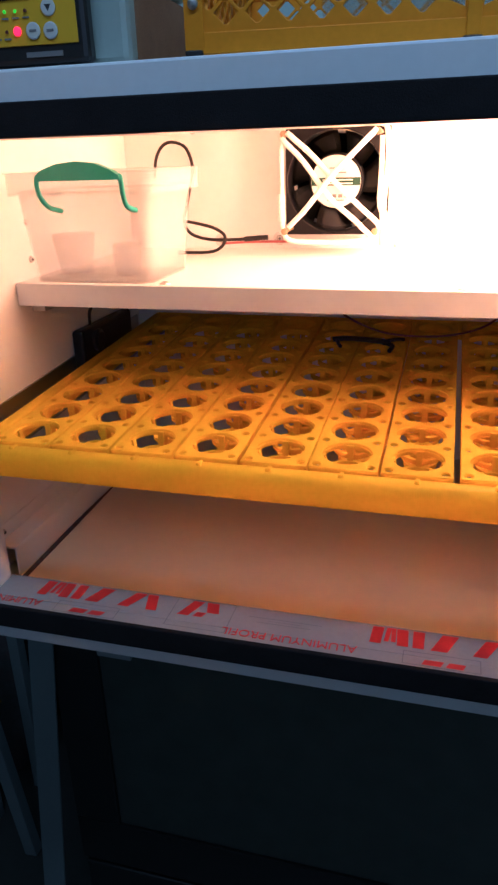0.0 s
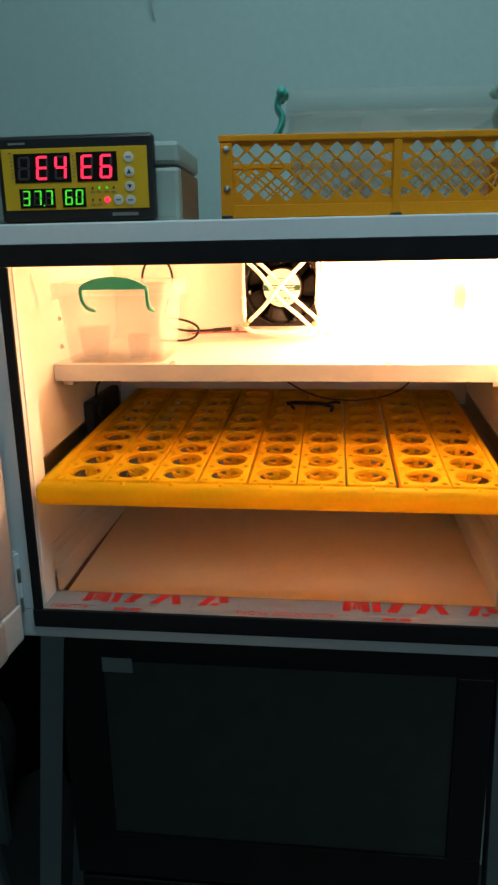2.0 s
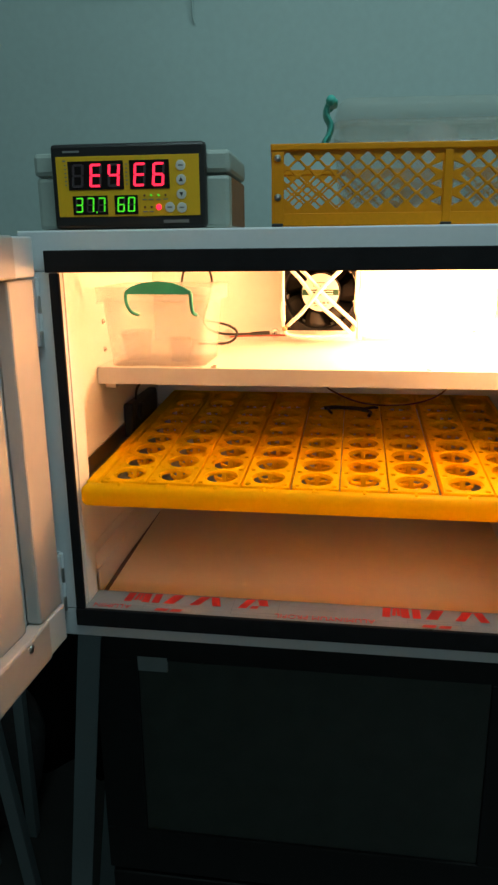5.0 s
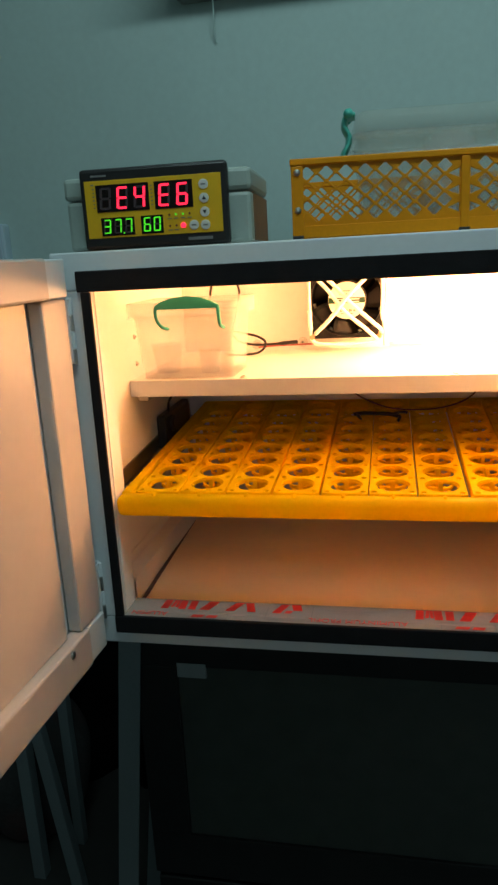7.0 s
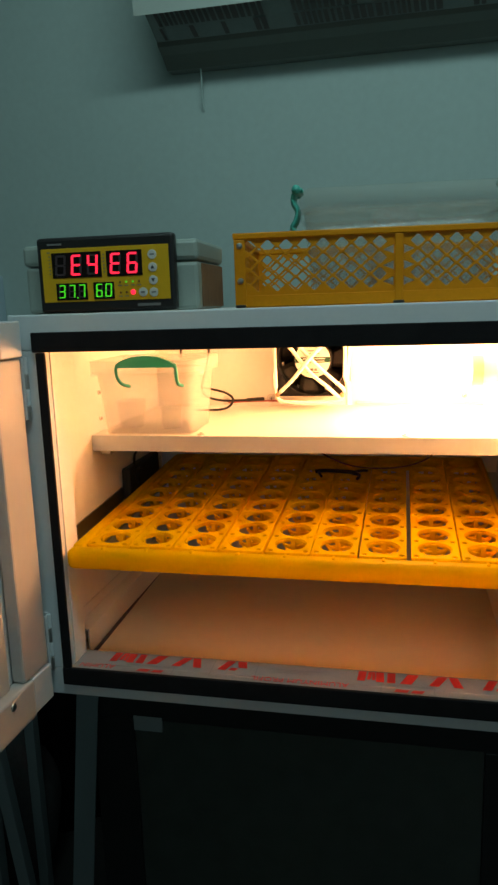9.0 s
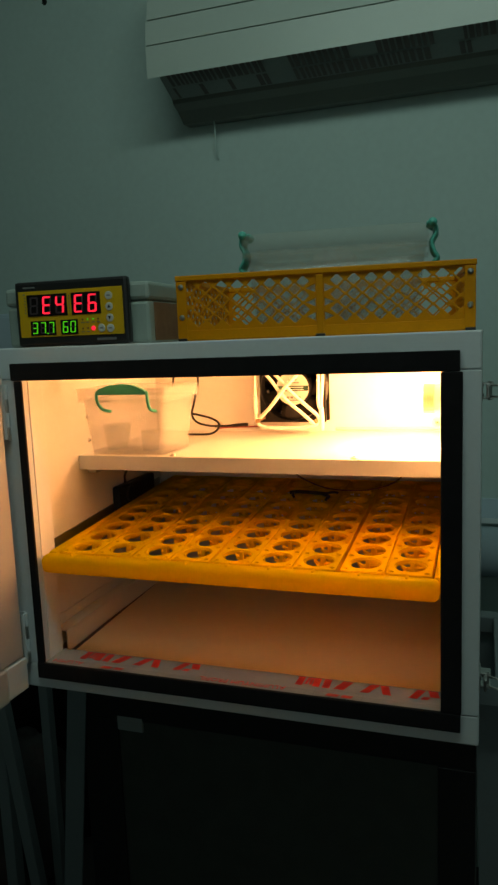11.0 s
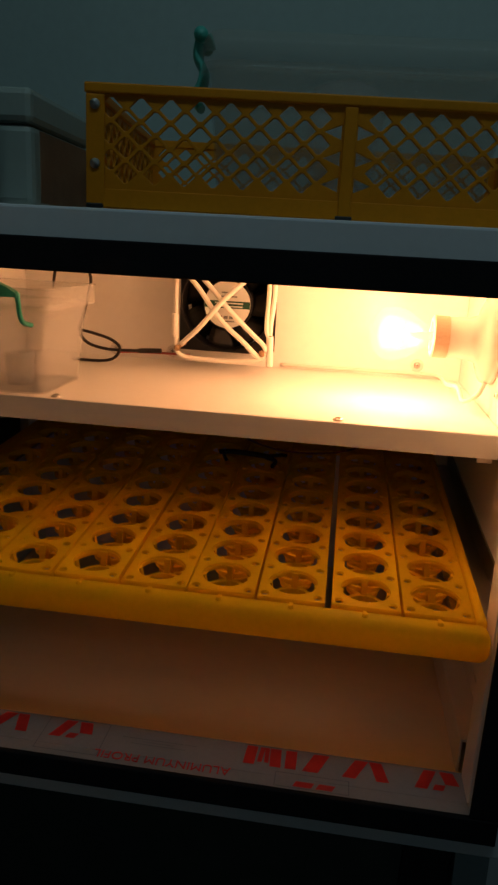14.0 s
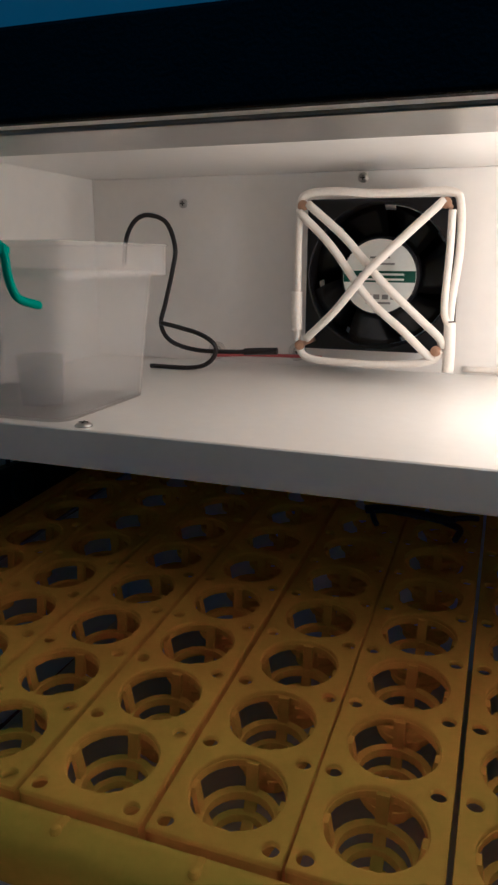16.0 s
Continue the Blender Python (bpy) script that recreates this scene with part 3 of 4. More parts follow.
# Added black backing that stops the bright panel showing between the blades.
part("fan_backing", lathe(bmesh.new(), [(0.0535, -0.0356), (0.0535, (FYF - IY) / 1.06 + 0.0005), (0.00001, (FYF - IY) / 1.06 + 0.0005), (0.00001, -0.0385), (0.0515, -0.0385), (0.0515, -0.0356)], steps=40), FANBLACK, fan)
label = part("label", lathe(bmesh.new(), [(0.0295, -0.0040), (0.0295, -0.0034), (0.00001, -0.0034)], steps=40), LABEL, fan, "round silver label with a green band")
part("label_band", box((-0.0290, -0.0045, -0.0034), (0.0290, 0.0045, -0.0031)), LABELG, label, "dark green band")
for y0, xs in ((0.0100, (-0.012, 0.012)), (0.015, (-0.008, 0.008)), (-0.015, (-0.011, -0.006)), (-0.015, (-0.004, 0.001)), (-0.015, (0.003, 0.008)), (-0.015, (0.010, 0.014)), (-0.021, (-0.010, 0.010))):
    part("label_print", box((xs[0], y0 - (0.003 if abs(y0 + 0.015) < 1e-6 else 0.0008), -0.0034), (xs[1], y0 + 0.0008, -0.0031)), GREYPRINT, label)
for y0 in (-0.0022, 0.0018):
    part("label_print", box((-0.016, y0 - 0.0008, -0.0031), (0.020, y0 + 0.0008, -0.0028)), LABEL, label)
for sx in (-1, 1):
    for sy in (-1, 1):
        bm = lathe(bmesh.new(), [(0.0020, -0.004), (0.0020, 0.0415), (0.0040, 0.0417), (0.0039, 0.0435), (0.0015, 0.0441), (0.00001, 0.0441)], steps=16)
        bolt = part("bolt", moved(bm, pose(sx * 0.0525, sy * 0.0525, 0)), BRASS, fan, "rusty brass screw head")
# white cord wound round the four screws as a guard
guard = thing("fan_guard_cord", pose(FX + 0.0008, 0.401, FZ - 0.0010, 90, 0, 0) @ Matrix.Diagonal((1.063, 1.066, 1.06, 1)), "white electric cord wound crosswise over the fan as a guard", "cord")
c = 0.0525
part("cord", tube([(-c - 0.004, c - 0.006, 0.005), (-c, c + 0.008, 0.004), (-0.03, c + 0.0105, 0.004), (0.0, c + 0.0085, 0.004), (0.03, c + 0.0085, 0.004), (c + 0.002, c + 0.0085, 0.004), (c + 0.009, c, 0.004), (c + 0.0105, 0.02, 0.004), (c + 0.0075, -0.02, 0.005), (c + 0.0085, -c, 0.006), (c + 0.0085, -c - 0.014, 0.006)], 0.0030), CORD, guard, smooth=True)
part("cord", tube([(c + 0.004, c - 0.004, 0.010), (c + 0.004, 0.02, 0.008), (c + 0.003, -0.02, 0.007), (c + 0.007, -c + 0.02, 0.007)], 0.0028), CORD, guard, smooth=True)
part("cord", tube([(-c - 0.003, c - 0.002, 0.006), (-c - 0.004, 0.03, 0.005), (-c - 0.004, 0.0, 0.005), (-c - 0.003, -c + 0.004, 0.006)], 0.0028), CORD, guard, smooth=True)
part("cord", tube([(-c - 0.004, -c + 0.002, 0.004), (-c + 0.006, -c - 0.009, 0.004), (-0.01, -c - 0.0115, 0.004), (0.025, -c - 0.0105, 0.004), (c - 0.004, -c - 0.006, 0.005), (c + 0.003, -c + 0.002, 0.006)], 0.0030), CORD, guard, smooth=True)
part("cord", tube([(-c - 0.003, c - 0.004, 0.009), (-0.03, 0.024, 0.010), (0.0, -0.014, 0.011), (0.028, -0.038, 0.010), (c - 0.006, -c - 0.003, 0.006), (c + 0.001, -c - 0.004, 0.004)], 0.0031), CORD, guard, smooth=True)
part("cord", tube([(-c + 0.003, c + 0.002, 0.007), (-0.020, 0.030, 0.009), (0.008, 0.0, 0.010), (0.035, -0.025, 0.009), (c, -c + 0.012, 0.008), (c + 0.004, -c + 0.004, 0.006)], 0.0031), CORD, guard, smooth=True)
part("cord", tube([(c - 0.002, c + 0.003, 0.007), (0.024, 0.030, 0.013), (0.0, 0.006, 0.017), (-0.025, -0.024, 0.013), (-c + 0.004, -c + 0.006, 0.007)], 0.0031), CORD, guard, smooth=True)
part("sleeve", tube([(-c - 0.0045, -0.010, 0.005), (-c - 0.0045, -0.025, 0.0055), (-c - 0.0035, -0.040, 0.006)], 0.0044), CORD, guard, smooth=True)
part("sleeve", tube([(c + 0.0075, -0.030, 0.0055), (c + 0.0085, -0.050, 0.006), (c + 0.0085, -0.0665, 0.006)], 0.0044), CORD, guard, "white cord end sleeve", smooth=True)
part("tie", moved(lathe(bmesh.new(), [(0.0040, 0), (0.0040, 0.0016)], steps=12), pose(c + 0.0075, -0.029, 0.0055, 90, 0, 0)), WIRE, guard, "thin black cable tie")

# ---- lamp on the right wall ----
lampo = thing("lamp_holder", pose(IX1, 0.283, 1.319, 0, -90, 0), "white porcelain wall lampholder with a lit clear bulb", "lamp")
part("base", lathe(bmesh.new(), [(0.047, 0), (0.048, 0.006), (0.045, 0.012), (0.036, 0.016), (0.026, 0.019), (0.0225, 0.028), (0.0215, 0.052), (0.019, 0.052), (0.019, 0.030), (0.00001, 0.030)], steps=40), PORCELAIN, lampo, smooth=True)
part("ring", lathe(bmesh.new(), [(0.0225, 0.0505), (0.0228, 0.066), (0.0205, 0.0675), (0.0165, 0.0675), (0.0165, 0.0505)], steps=36, close=True), RING, lampo, "tan ceramic collar", smooth=False)
gl = lathe(bmesh.new(), [(0.0115, 0.062), (0.0125, 0.072), (0.016, 0.080), (0.0225, 0.088), (0.0275, 0.098), (0.0295, 0.108), (0.0275, 0.119), (0.0215, 0.1275), (0.012, 0.1325), (0.00001, 0.134)], steps=36)
glass = part("bulb", gl, HAZY, lampo, "clear glass light bulb, lit", smooth=True)
glass.visible_shadow = False
screwcap = part("bulb_cap", lathe(bmesh.new(), [(0.012, 0.040), (0.0125, 0.064), (0.00001, 0.066)], steps=24), STEEL, lampo, "metal screw cap")
part("stem", lathe(bmesh.new(), [(0.0045, 0.066), (0.0035, 0.084), (0.0022, 0.090), (0.00001, 0.091)], steps=14), GLASS, lampo, smooth=True).visible_shadow = False
bm = tube([(0.010, 0.004, 0.100), (0.005, 0.010, 0.1035), (-0.003, 0.0095, 0.104), (-0.010, 0.004, 0.1035), (-0.011, -0.004, 0.1025)], 0.0030, 6, 8)
fil = part("filament", bm, FILAMENT, lampo, "glowing filament")
fil.visible_shadow = False
lead = thing("lamp_lead", pose(0, 0, 0), "white twin lead running from the lampholder along the shelf", "wire")
part("lead", tube([(0.598, 0.262, 1.276), (0.592, 0.262, 1.262), (0.580, 0.275, 1.252), (0.576, 0.300, 1.262), (0.572, 0.35, 1.256), (0.572, 0.45, 1.2500), (0.53, 0.4785, 1.2460), (0.42, 0.479, 1.2450), (0.36, 0.479, 1.2450)], 0.0026), CORD, lead, smooth=True)

# ---- clear box on the shelf ----
BXZ = SH1
pbox = thing("water_box", pose(0.062, 0.0, BXZ, 0, 0, 0), "clear plastic lidded food box with a green handle, on the shelf", "plastic box")


def hollow(lo, hi, taper, wall, bev=0.010, floor=True):
    """An open, slightly tapered box with rounded uprights and a wall thickness."""
    bm = bmesh.new()

    def loop(inset, z, grow):
        x0, y0, x1, y1 = lo[0] + inset - grow, lo[1] + inset - grow, hi[0] - inset + grow, hi[1] - inset + grow
        r = max(bev - inset, 0.002)
        pts = []
        for cx, cy, a0 in ((x1 - r, y1 - r, 0), (x0 + r, y1 - r, 90), (x0 + r, y0 + r, 180), (x1 - r, y0 + r, 270)):
            for i in range(5):
                a = radians(a0 + 22.5 * i)
                pts.append(bm.verts.new((cx + r * math.cos(a), cy + r * math.sin(a), z)))
        return pts
    loops = [loop(0, lo[2], -taper), loop(0, hi[2], 0), loop(wall, hi[2], 0), loop(wall, lo[2] + wall, -taper)]
    for a, b in zip(loops, loops[1:]):
        for i in range(len(a)):
            j = (i + 1) % len(a)
            bm.faces.new((a[i], a[j], b[j], b[i]))
    if floor:
        bm.faces.new(loops[0][::-1])
        bm.faces.new(loops[-1])
    return bm


part("body", hollow((-0.068, 0.176, 0.0), (0.084, 0.304, 0.092), 0.008, 0.0016, 0.014), CLEAR, pbox, smooth=True)
lid = part("lid", hollow((-0.074, 0.169, 0.088), (0.091, 0.313, 0.110), 0.0, 0.0016, 0.012, False), CLEAR, pbox, smooth=True)
part("lid_top", box((-0.072, 0.171, 0.1085), (0.089, 0.311, 0.1105), 0.0008), CLEAR, lid)
bm = bmesh.new()
HY = 0.150
arc = [(-0.021, 0.107), (-0.013, 0.1125), (0.003, 0.1175), (0.023, 0.1195), (0.043, 0.1175), (0.059, 0.1115), (0.068, 0.106)]
for (xa, za), (xb, zb) in zip(arc, arc[1:]):
    vs = [bm.verts.new(p) for p in ((xa, HY - 0.004, za), (xb, HY - 0.004, zb), (xb, HY - 0.004, 0.1025), (xa, HY - 0.004, 0.1025))]
    bm.faces.new(vs)
bmesh.ops.remove_doubles(bm, verts=bm.verts, dist=1e-5)
bmesh.ops.solidify(bm, geom=bm.faces[:], thickness=-0.009)
handle = part("handle", bm, TEAL, pbox, "teal green plastic carrying handle")
part("handle_arm", tube([(-0.019, HY, 0.107), (-0.0215, HY, 0.100), (-0.0210, HY + 0.003, 0.088), (-0.017, HY + 0.010, 0.078), (-0.014, 0.178, 0.073)], 0.0026), TEAL, handle, smooth=True)
part("handle_arm", tube([(0.066, HY, 0.107), (0.0680, HY, 0.100), (0.0675, HY + 0.003, 0.088), (0.0675, HY + 0.010, 0.078), (0.068, 0.178, 0.073)], 0.0026), TEAL, handle, smooth=True)
part("inner_cup", lathe(bmesh.new(), [(0.018, 0.003), (0.024, 0.045), (0.0225, 0.045), (0.0165, 0.004), (0.00001, 0.004)], pose(-0.035, 0.235, 0), steps=24), CLEAR, pbox, smooth=True)
part("inner_cup", lathe(bmesh.new(), [(0.014, 0.003), (0.016, 0.036), (0.0148, 0.036), (0.0128, 0.004), (0.00001, 0.004)], pose(0.034, 0.222, 0), steps=24), CLEAR, pbox, smooth=True)

for o in pbox.children_recursive:
    if "handle" not in o.name:
        o.visible_shadow = False

cable = thing("probe_cable", pose(0, 0, 0), "looped black probe cable beside the plastic box", "cable")
part("loop", tube([(0.052, 0.42, 1.335), (0.056, 0.42, 1.359), (0.066, 0.42, 1.374), (0.080, 0.42, 1.378), (0.097, 0.42, 1.371), (0.105, 0.42, 1.350), (0.102, 0.42, 1.330), (0.094, 0.42, 1.300), (0.089, 0.42, 1.280), (0.099, 0.42, 1.265), (0.125, 0.42, 1.258), (0.160, 0.42, 1.258), (0.196, 0.42, 1.260)], 0.0021), WIRE, cable, smooth=True)
part("loop", tube([(0.090, 0.417, 1.282), (0.110, 0.413, 1.279), (0.135, 0.41, 1.273), (0.148, 0.41, 1.263), (0.143, 0.41, 1.250), (0.125, 0.41, 1.2430), (0.082, 0.41, 1.2425)], 0.0021), WIRE, cable, smooth=True)
part("joint", tube([(0.172, 0.42, 1.2585), (0.184, 0.42, 1.2595), (0.203, 0.421, 1.2605)], 0.0032), WIRE, cable)
part("lead", tube([(0.125, 0.470, 1.2470), (0.155, 0.473, 1.2485), (0.190, 0.476, 1.2490), (0.230, 0.478, 1.2490)], 0.0016), REDWIRE, cable, "thin pink-red lead")

# ---- open door ----
door = thing("incubator_door", pose(-0.0145, -0.0150, 0, 0, 0, -3.0), "cream plastic incubator door standing wide open on its hinges", "door")
# local frame: x is the thickness (inner face at +), -y runs from the hinge to the free edge
DW, DZ0, DZ1 = 0.655, 0.922, 1.4165
bm = bmesh.new()
add_box(bm, (-0.030, -DW, DZ0 + 0.004), (-0.014, -0.004, DZ1 - 0.004), 0.001)
part("outer_skin", bm, FRAME, door)
for z0, z1 in ((DZ0, DZ0 + 0.050), (DZ1 - 0.045, DZ1)):
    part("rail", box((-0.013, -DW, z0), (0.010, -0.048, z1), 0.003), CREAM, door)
    part("corner_block", box((-0.013, -0.047, z0 + 0.001), (0.0075, -0.003, z1 - 0.001), 0.002), FRAME, door, "greyish profile end")
for y0, y1 in ((-0.062, -0.006), (-DW, -DW + 0.05)):
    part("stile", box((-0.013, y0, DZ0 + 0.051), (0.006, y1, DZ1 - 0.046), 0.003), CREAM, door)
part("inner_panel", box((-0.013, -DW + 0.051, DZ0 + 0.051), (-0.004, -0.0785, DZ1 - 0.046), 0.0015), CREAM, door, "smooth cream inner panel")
# White profile material here puts the recess's bluish daylight into the colour.
part("groove", box((-0.0135, -0.078, DZ0 + 0.051), (-0.012, -0.063, DZ1 - 0.046), 0.0003), FRAME, door, "recessed groove, coloured blue-white for the daylight in the recess")
for y, z, x in ((-0.0700, 1.174, -0.0120), (-0.095, DZ0 + 0.040, 0.010)):
    part("screw_head", moved(lathe(bmesh.new(), [(0.0048, 0), (0.0045, 0.0014), (0.002, 0.0022), (0.00001, 0.0023)], steps=16), pose(x, y, z, 0, 90, 0)), STEEL, door, "steel screw head")
for z0, z1 in ((1.292, 1.372), (0.955, 1.035)):
    hinge = thing("hinge", pose(X0 + 0.019, -0.003, z0), "white painted steel butt hinge with screws", "hinge", "door hinges")
    h = z1 - z0
    part("leaf", box((-0.016, -0.0018, 0), (-0.001, 0.0004, h), 0.0005), FRAME, hinge)
    part("leaf", box((-0.0015, -0.012, 0.002), (0.0005, -0.002, h - 0.002), 0.0004), FRAME, hinge)
    for k in range(4):
        part("knuckle", moved(lathe(bmesh.new(), [(0.0030, 0), (0.0030, h / 4 - 0.002), (0.0024, h / 4 - 0.001)], steps=14), pose(0.001, -0.0035, k * h / 4)), FRAME if k % 2 else STEEL, hinge)
    for k in (0.2, 0.8):
        part("screw_head", moved(lathe(bmesh.new(), [(0.0026, 0), (0.002, 0.0010), (0.00001, 0.0012)], steps=12), pose(-0.009, -0.0018, k * h, 90, 0, 0)), STEEL, hinge)


# ---- latches on the other side ----
def latch(z):
    top = thing("toggle_latch", pose(X1, 0.020, z), "shiny steel toggle latch on the incubator side", "latch", "latches")
    part("base", box((0.0, -0.016, -0.011), (0.0022, 0.020, 0.011), 0.0006), STEEL, top)
    part("lever", box((0.006, -0.020, -0.008), (0.010, 0.012, 0.008), 0.0015), STEEL, top)
    for s in (-1, 1):
        part("side_plate", box((0.002, -0.006, s * 0.0085 - 0.001), (0.014, 0.010, s * 0.0085 + 0.001), 0.0004), STEEL, top)
        part("bail", tube([(0.010, -0.004, s * 0.0065), (0.024, -0.012, s * 0.0065), (0.045, -0.020, s * 0.0055), (0.056, -0.024, s * 0.003)], 0.0013), STEEL, top)
    part("pin", moved(lathe(bmesh.new(), [(0.0026, -0.011), (0.0026, 0.011)], steps=12), pose(0.010, -0.002, 0)), STEEL, top)
    for s in (-1, 1):
        part("rivet", moved(lathe(bmesh.new(), [(0.0024, 0), (0.0018, 0.001), (0.00001, 0.0013)], steps=12), pose(0.0022, 0.014, s * 0.006, 0, 90, 0)), STEEL, top)
    return top


latch(1.352)
latch(0.996)
# ---- controller in its enclosure ----
TOP = Z1 + 0.001
enc = thing("control_box", pose(0.0985, 0.008, TOP, 0, 0, 2.0), "grey plastic enclosure with an egg incubator temperature controller", "controller")
part("shell", box((-0.109, 0.0075, 0.0), (0.109, 0.142, 0.0565), 0.005), ENCLOSURE, enc)
part("cover", box((-0.1100, 0.0055, 0.057), (0.1100, 0.1440, 0.0815), 0.005), ENCLOSURE, enc)
part("side_label", box((0.109, 0.022, 0.003), (0.1096, 0.138, 0.054)), BROWNLABEL, enc, "brown speckled label on the side")
part("side_label", box((-0.1096, 0.022, 0.003), (-0.109, 0.138, 0.054)), BROWNLABEL, enc, "brown speckled label on the side")
bez = part("bezel", box((-0.0845, -0.008, 0.001), (0.0852, 0.0058, 0.0885), 0.004), BLACK, enc, "black controller bezel")
part("overlay", box((-0.0785, -0.0088, 0.0135), (0.0785, -0.0078, 0.0755), 0.0004), YPANEL, bez, "yellow front overlay")
YF = -0.0090


def flat(name, x0, z0, x1, z1, mat, lift=0.0, label=""):
    return part(name, box((x0, YF - 0.0004 - lift, z0), (x1, YF + 0.0003, z1)), mat, bez, label)


def digit(x, z, w, h, code, lit):
    """A seven-segment figure; code names the lit segments among a to g."""
    t = w * 0.20
    bars = {"a": (0.12, 0.90, 0.88, 1.0), "d": (0.12, 0.0, 0.88, 0.10), "g": (0.14, 0.45, 0.86, 0.55)}
    for seg in "abcdefg":
        if seg in bars:
            u0, v0, u1, v1 = bars[seg]
            loop = [(u0 * w, v0 * h), (u1 * w, v0 * h), (u1 * w, v1 * h), (u0 * w, v1 * h)]
        else:
            u = 0.0 if seg in "ef" else w - t
            v0, v1 = (0.53 * h, 0.95 * h) if seg in "bf" else (0.05 * h, 0.47 * h)
            loop = [(u, v0), (u + t, v0), (u + t, v1), (u, v1)]
        bm = bmesh.new()
        d = 0.0012 if seg in code else 0.0007
        lo = [bm.verts.new((x + a + 0.08 * (b - h / 2), YF - d, z + b)) for a, b in loop]
        hi = [bm.verts.new((x + a + 0.08 * (b - h / 2), YF, z + b)) for a, b in loop]
        bm.faces.new(lo)
        for i in range(4):
            j = (i + 1) % 4
            bm.faces.new((lo[j], lo[i], hi[i], hi[j]))
        part("segment", bm, lit if seg in code else UNLIT, bez)


GLYPH = {"E": "adefg", "4": "bcfg", "6": "acdefg", " ": "", "3": "abcdg", "7": "abc", "0": "abcdef"}
flat("display", -0.0652, 0.0414, -0.0037, 0.0705, DISPLAY)
flat("display", 0.0029, 0.0414, 0.0463, 0.0705, DISPLAY)
for k, ch in enumerate(" E4"):
    digit(-0.0610 + 0.0200 * k, 0.0440, 0.0130, 0.0238, GLYPH[ch], LED_RED)
for k, ch in enumerate("E6"):
    digit(0.0075 + 0.0205 * k, 0.0440, 0.0130, 0.0238, GLYPH[ch], LED_RED)
flat("display", -0.0619, 0.0157, -0.0230, 0.0352, DISPLAY)
flat("display", -0.0152, 0.0157, 0.0105, 0.0352, DISPLAY)
for k, ch in enumerate("377"):
    digit(-0.0590 + 0.0125 * k, 0.0180, 0.0085, 0.0155, GLYPH[ch], LED_GREEN)
for k, ch in enumerate("60"):
    digit(-0.0120 + 0.0115 * k, 0.0180, 0.0082, 0.0155, GLYPH[ch], LED_GREEN)
flat("decimal_point", -0.0365, 0.0172, -0.0348, 0.0190, LED_GREEN, 0.0006)


def dot(name, x, z, r, mat, lift=0.0008, label="", steps=20):
    return part(name, moved(lathe(bmesh.new(), [(r, 0), (r, lift * 0.6), (r * 0.85, lift), (0.00001, lift)], steps=steps), pose(x, YF, z, 90, 0, 0)), mat, bez, label)


for x, z, glyph in ((0.0588, 0.0644, "bar"), (0.0588, 0.0500, "up"), (0.0588, 0.0355, "down"), (0.0588, 0.0217, "bar"), (0.0457, 0.0222, "bar")):
    b = dot("button", x, z, 0.0054, BUTTON)
    if glyph in ("up", "down"):
        s = 1 if glyph == "up" else -1
        bm = bmesh.new()
        v = [bm.verts.new((x + dx, YF - 0.0010, z + s * dz)) for dx, dz in ((-0.0024, -0.0018), (0.0024, -0.0018), (0, 0.0026))]
        bm.faces.new(v if s > 0 else v[::-1])
        part("arrow", bm, INK, b)
    else:
        part("glyph_bar", box((x - 0.0026, YF - 0.0011, z - 0.0008), (x + 0.0026, YF - 0.0008, z + 0.0008)), GREYPRINT, b)
dot("button_light", 0.0336, 0.0226, 0.0030, LED_RED, 0.0009, "lit red indicator")
for x, z, lit in ((0.0182, 0.0345, 0), (0.0255, 0.0347, 1), (0.0336, 0.0347, 1), (0.0413, 0.0347, 0), (0.0182, 0.0226, 0), (0.0255, 0.0226, 0)):
    dot("indicator", x, z, 0.0012, LED_GREEN if lit else DARKRED, 0.0008, steps=10)
for x, z in ((0.0182, 0.0305), (0.0255, 0.0306), (0.0336, 0.0306), (0.0413, 0.0306), (0.0182, 0.0182), (0.0255, 0.0182)):
    flat("print_bar", x - 0.0024, z - 0.0005, x + 0.0024, z + 0.0005, GREYPRINT)
for z in (0.046, 0.050, 0.054, 0.058, 0.062, 0.066):
    flat("print_bar", -0.0690, z, -0.0672, z + 0.0012, GREYPRINT)
    flat("print_bar", -0.0014, z, 0.0004, z + 0.0012, GREYPRINT)
flat("print_bar", -0.0705, 0.0705, -0.0672, 0.0718, GREYPRINT)
part("maker_mark", box((0.038, -0.0086, 0.0062), (0.066, -0.0079, 0.0094)), GREYPRINT, bez, "grey maker's mark as a plain bar")
part("maker_mark", box((-0.070, -0.0086, 0.0793), (-0.052, -0.0079, 0.0815)), GREYPRINT, bez, "grey model mark as a plain bar")

# ---- lattice crate ----
CW, CD, CH = 0.367, 0.270, 0.0805
crate = thing("egg_crate", pose(0.2545, 0.003, TOP, 0, 0, 6.2), "orange plastic lattice crate standing on the incubator", "crate")


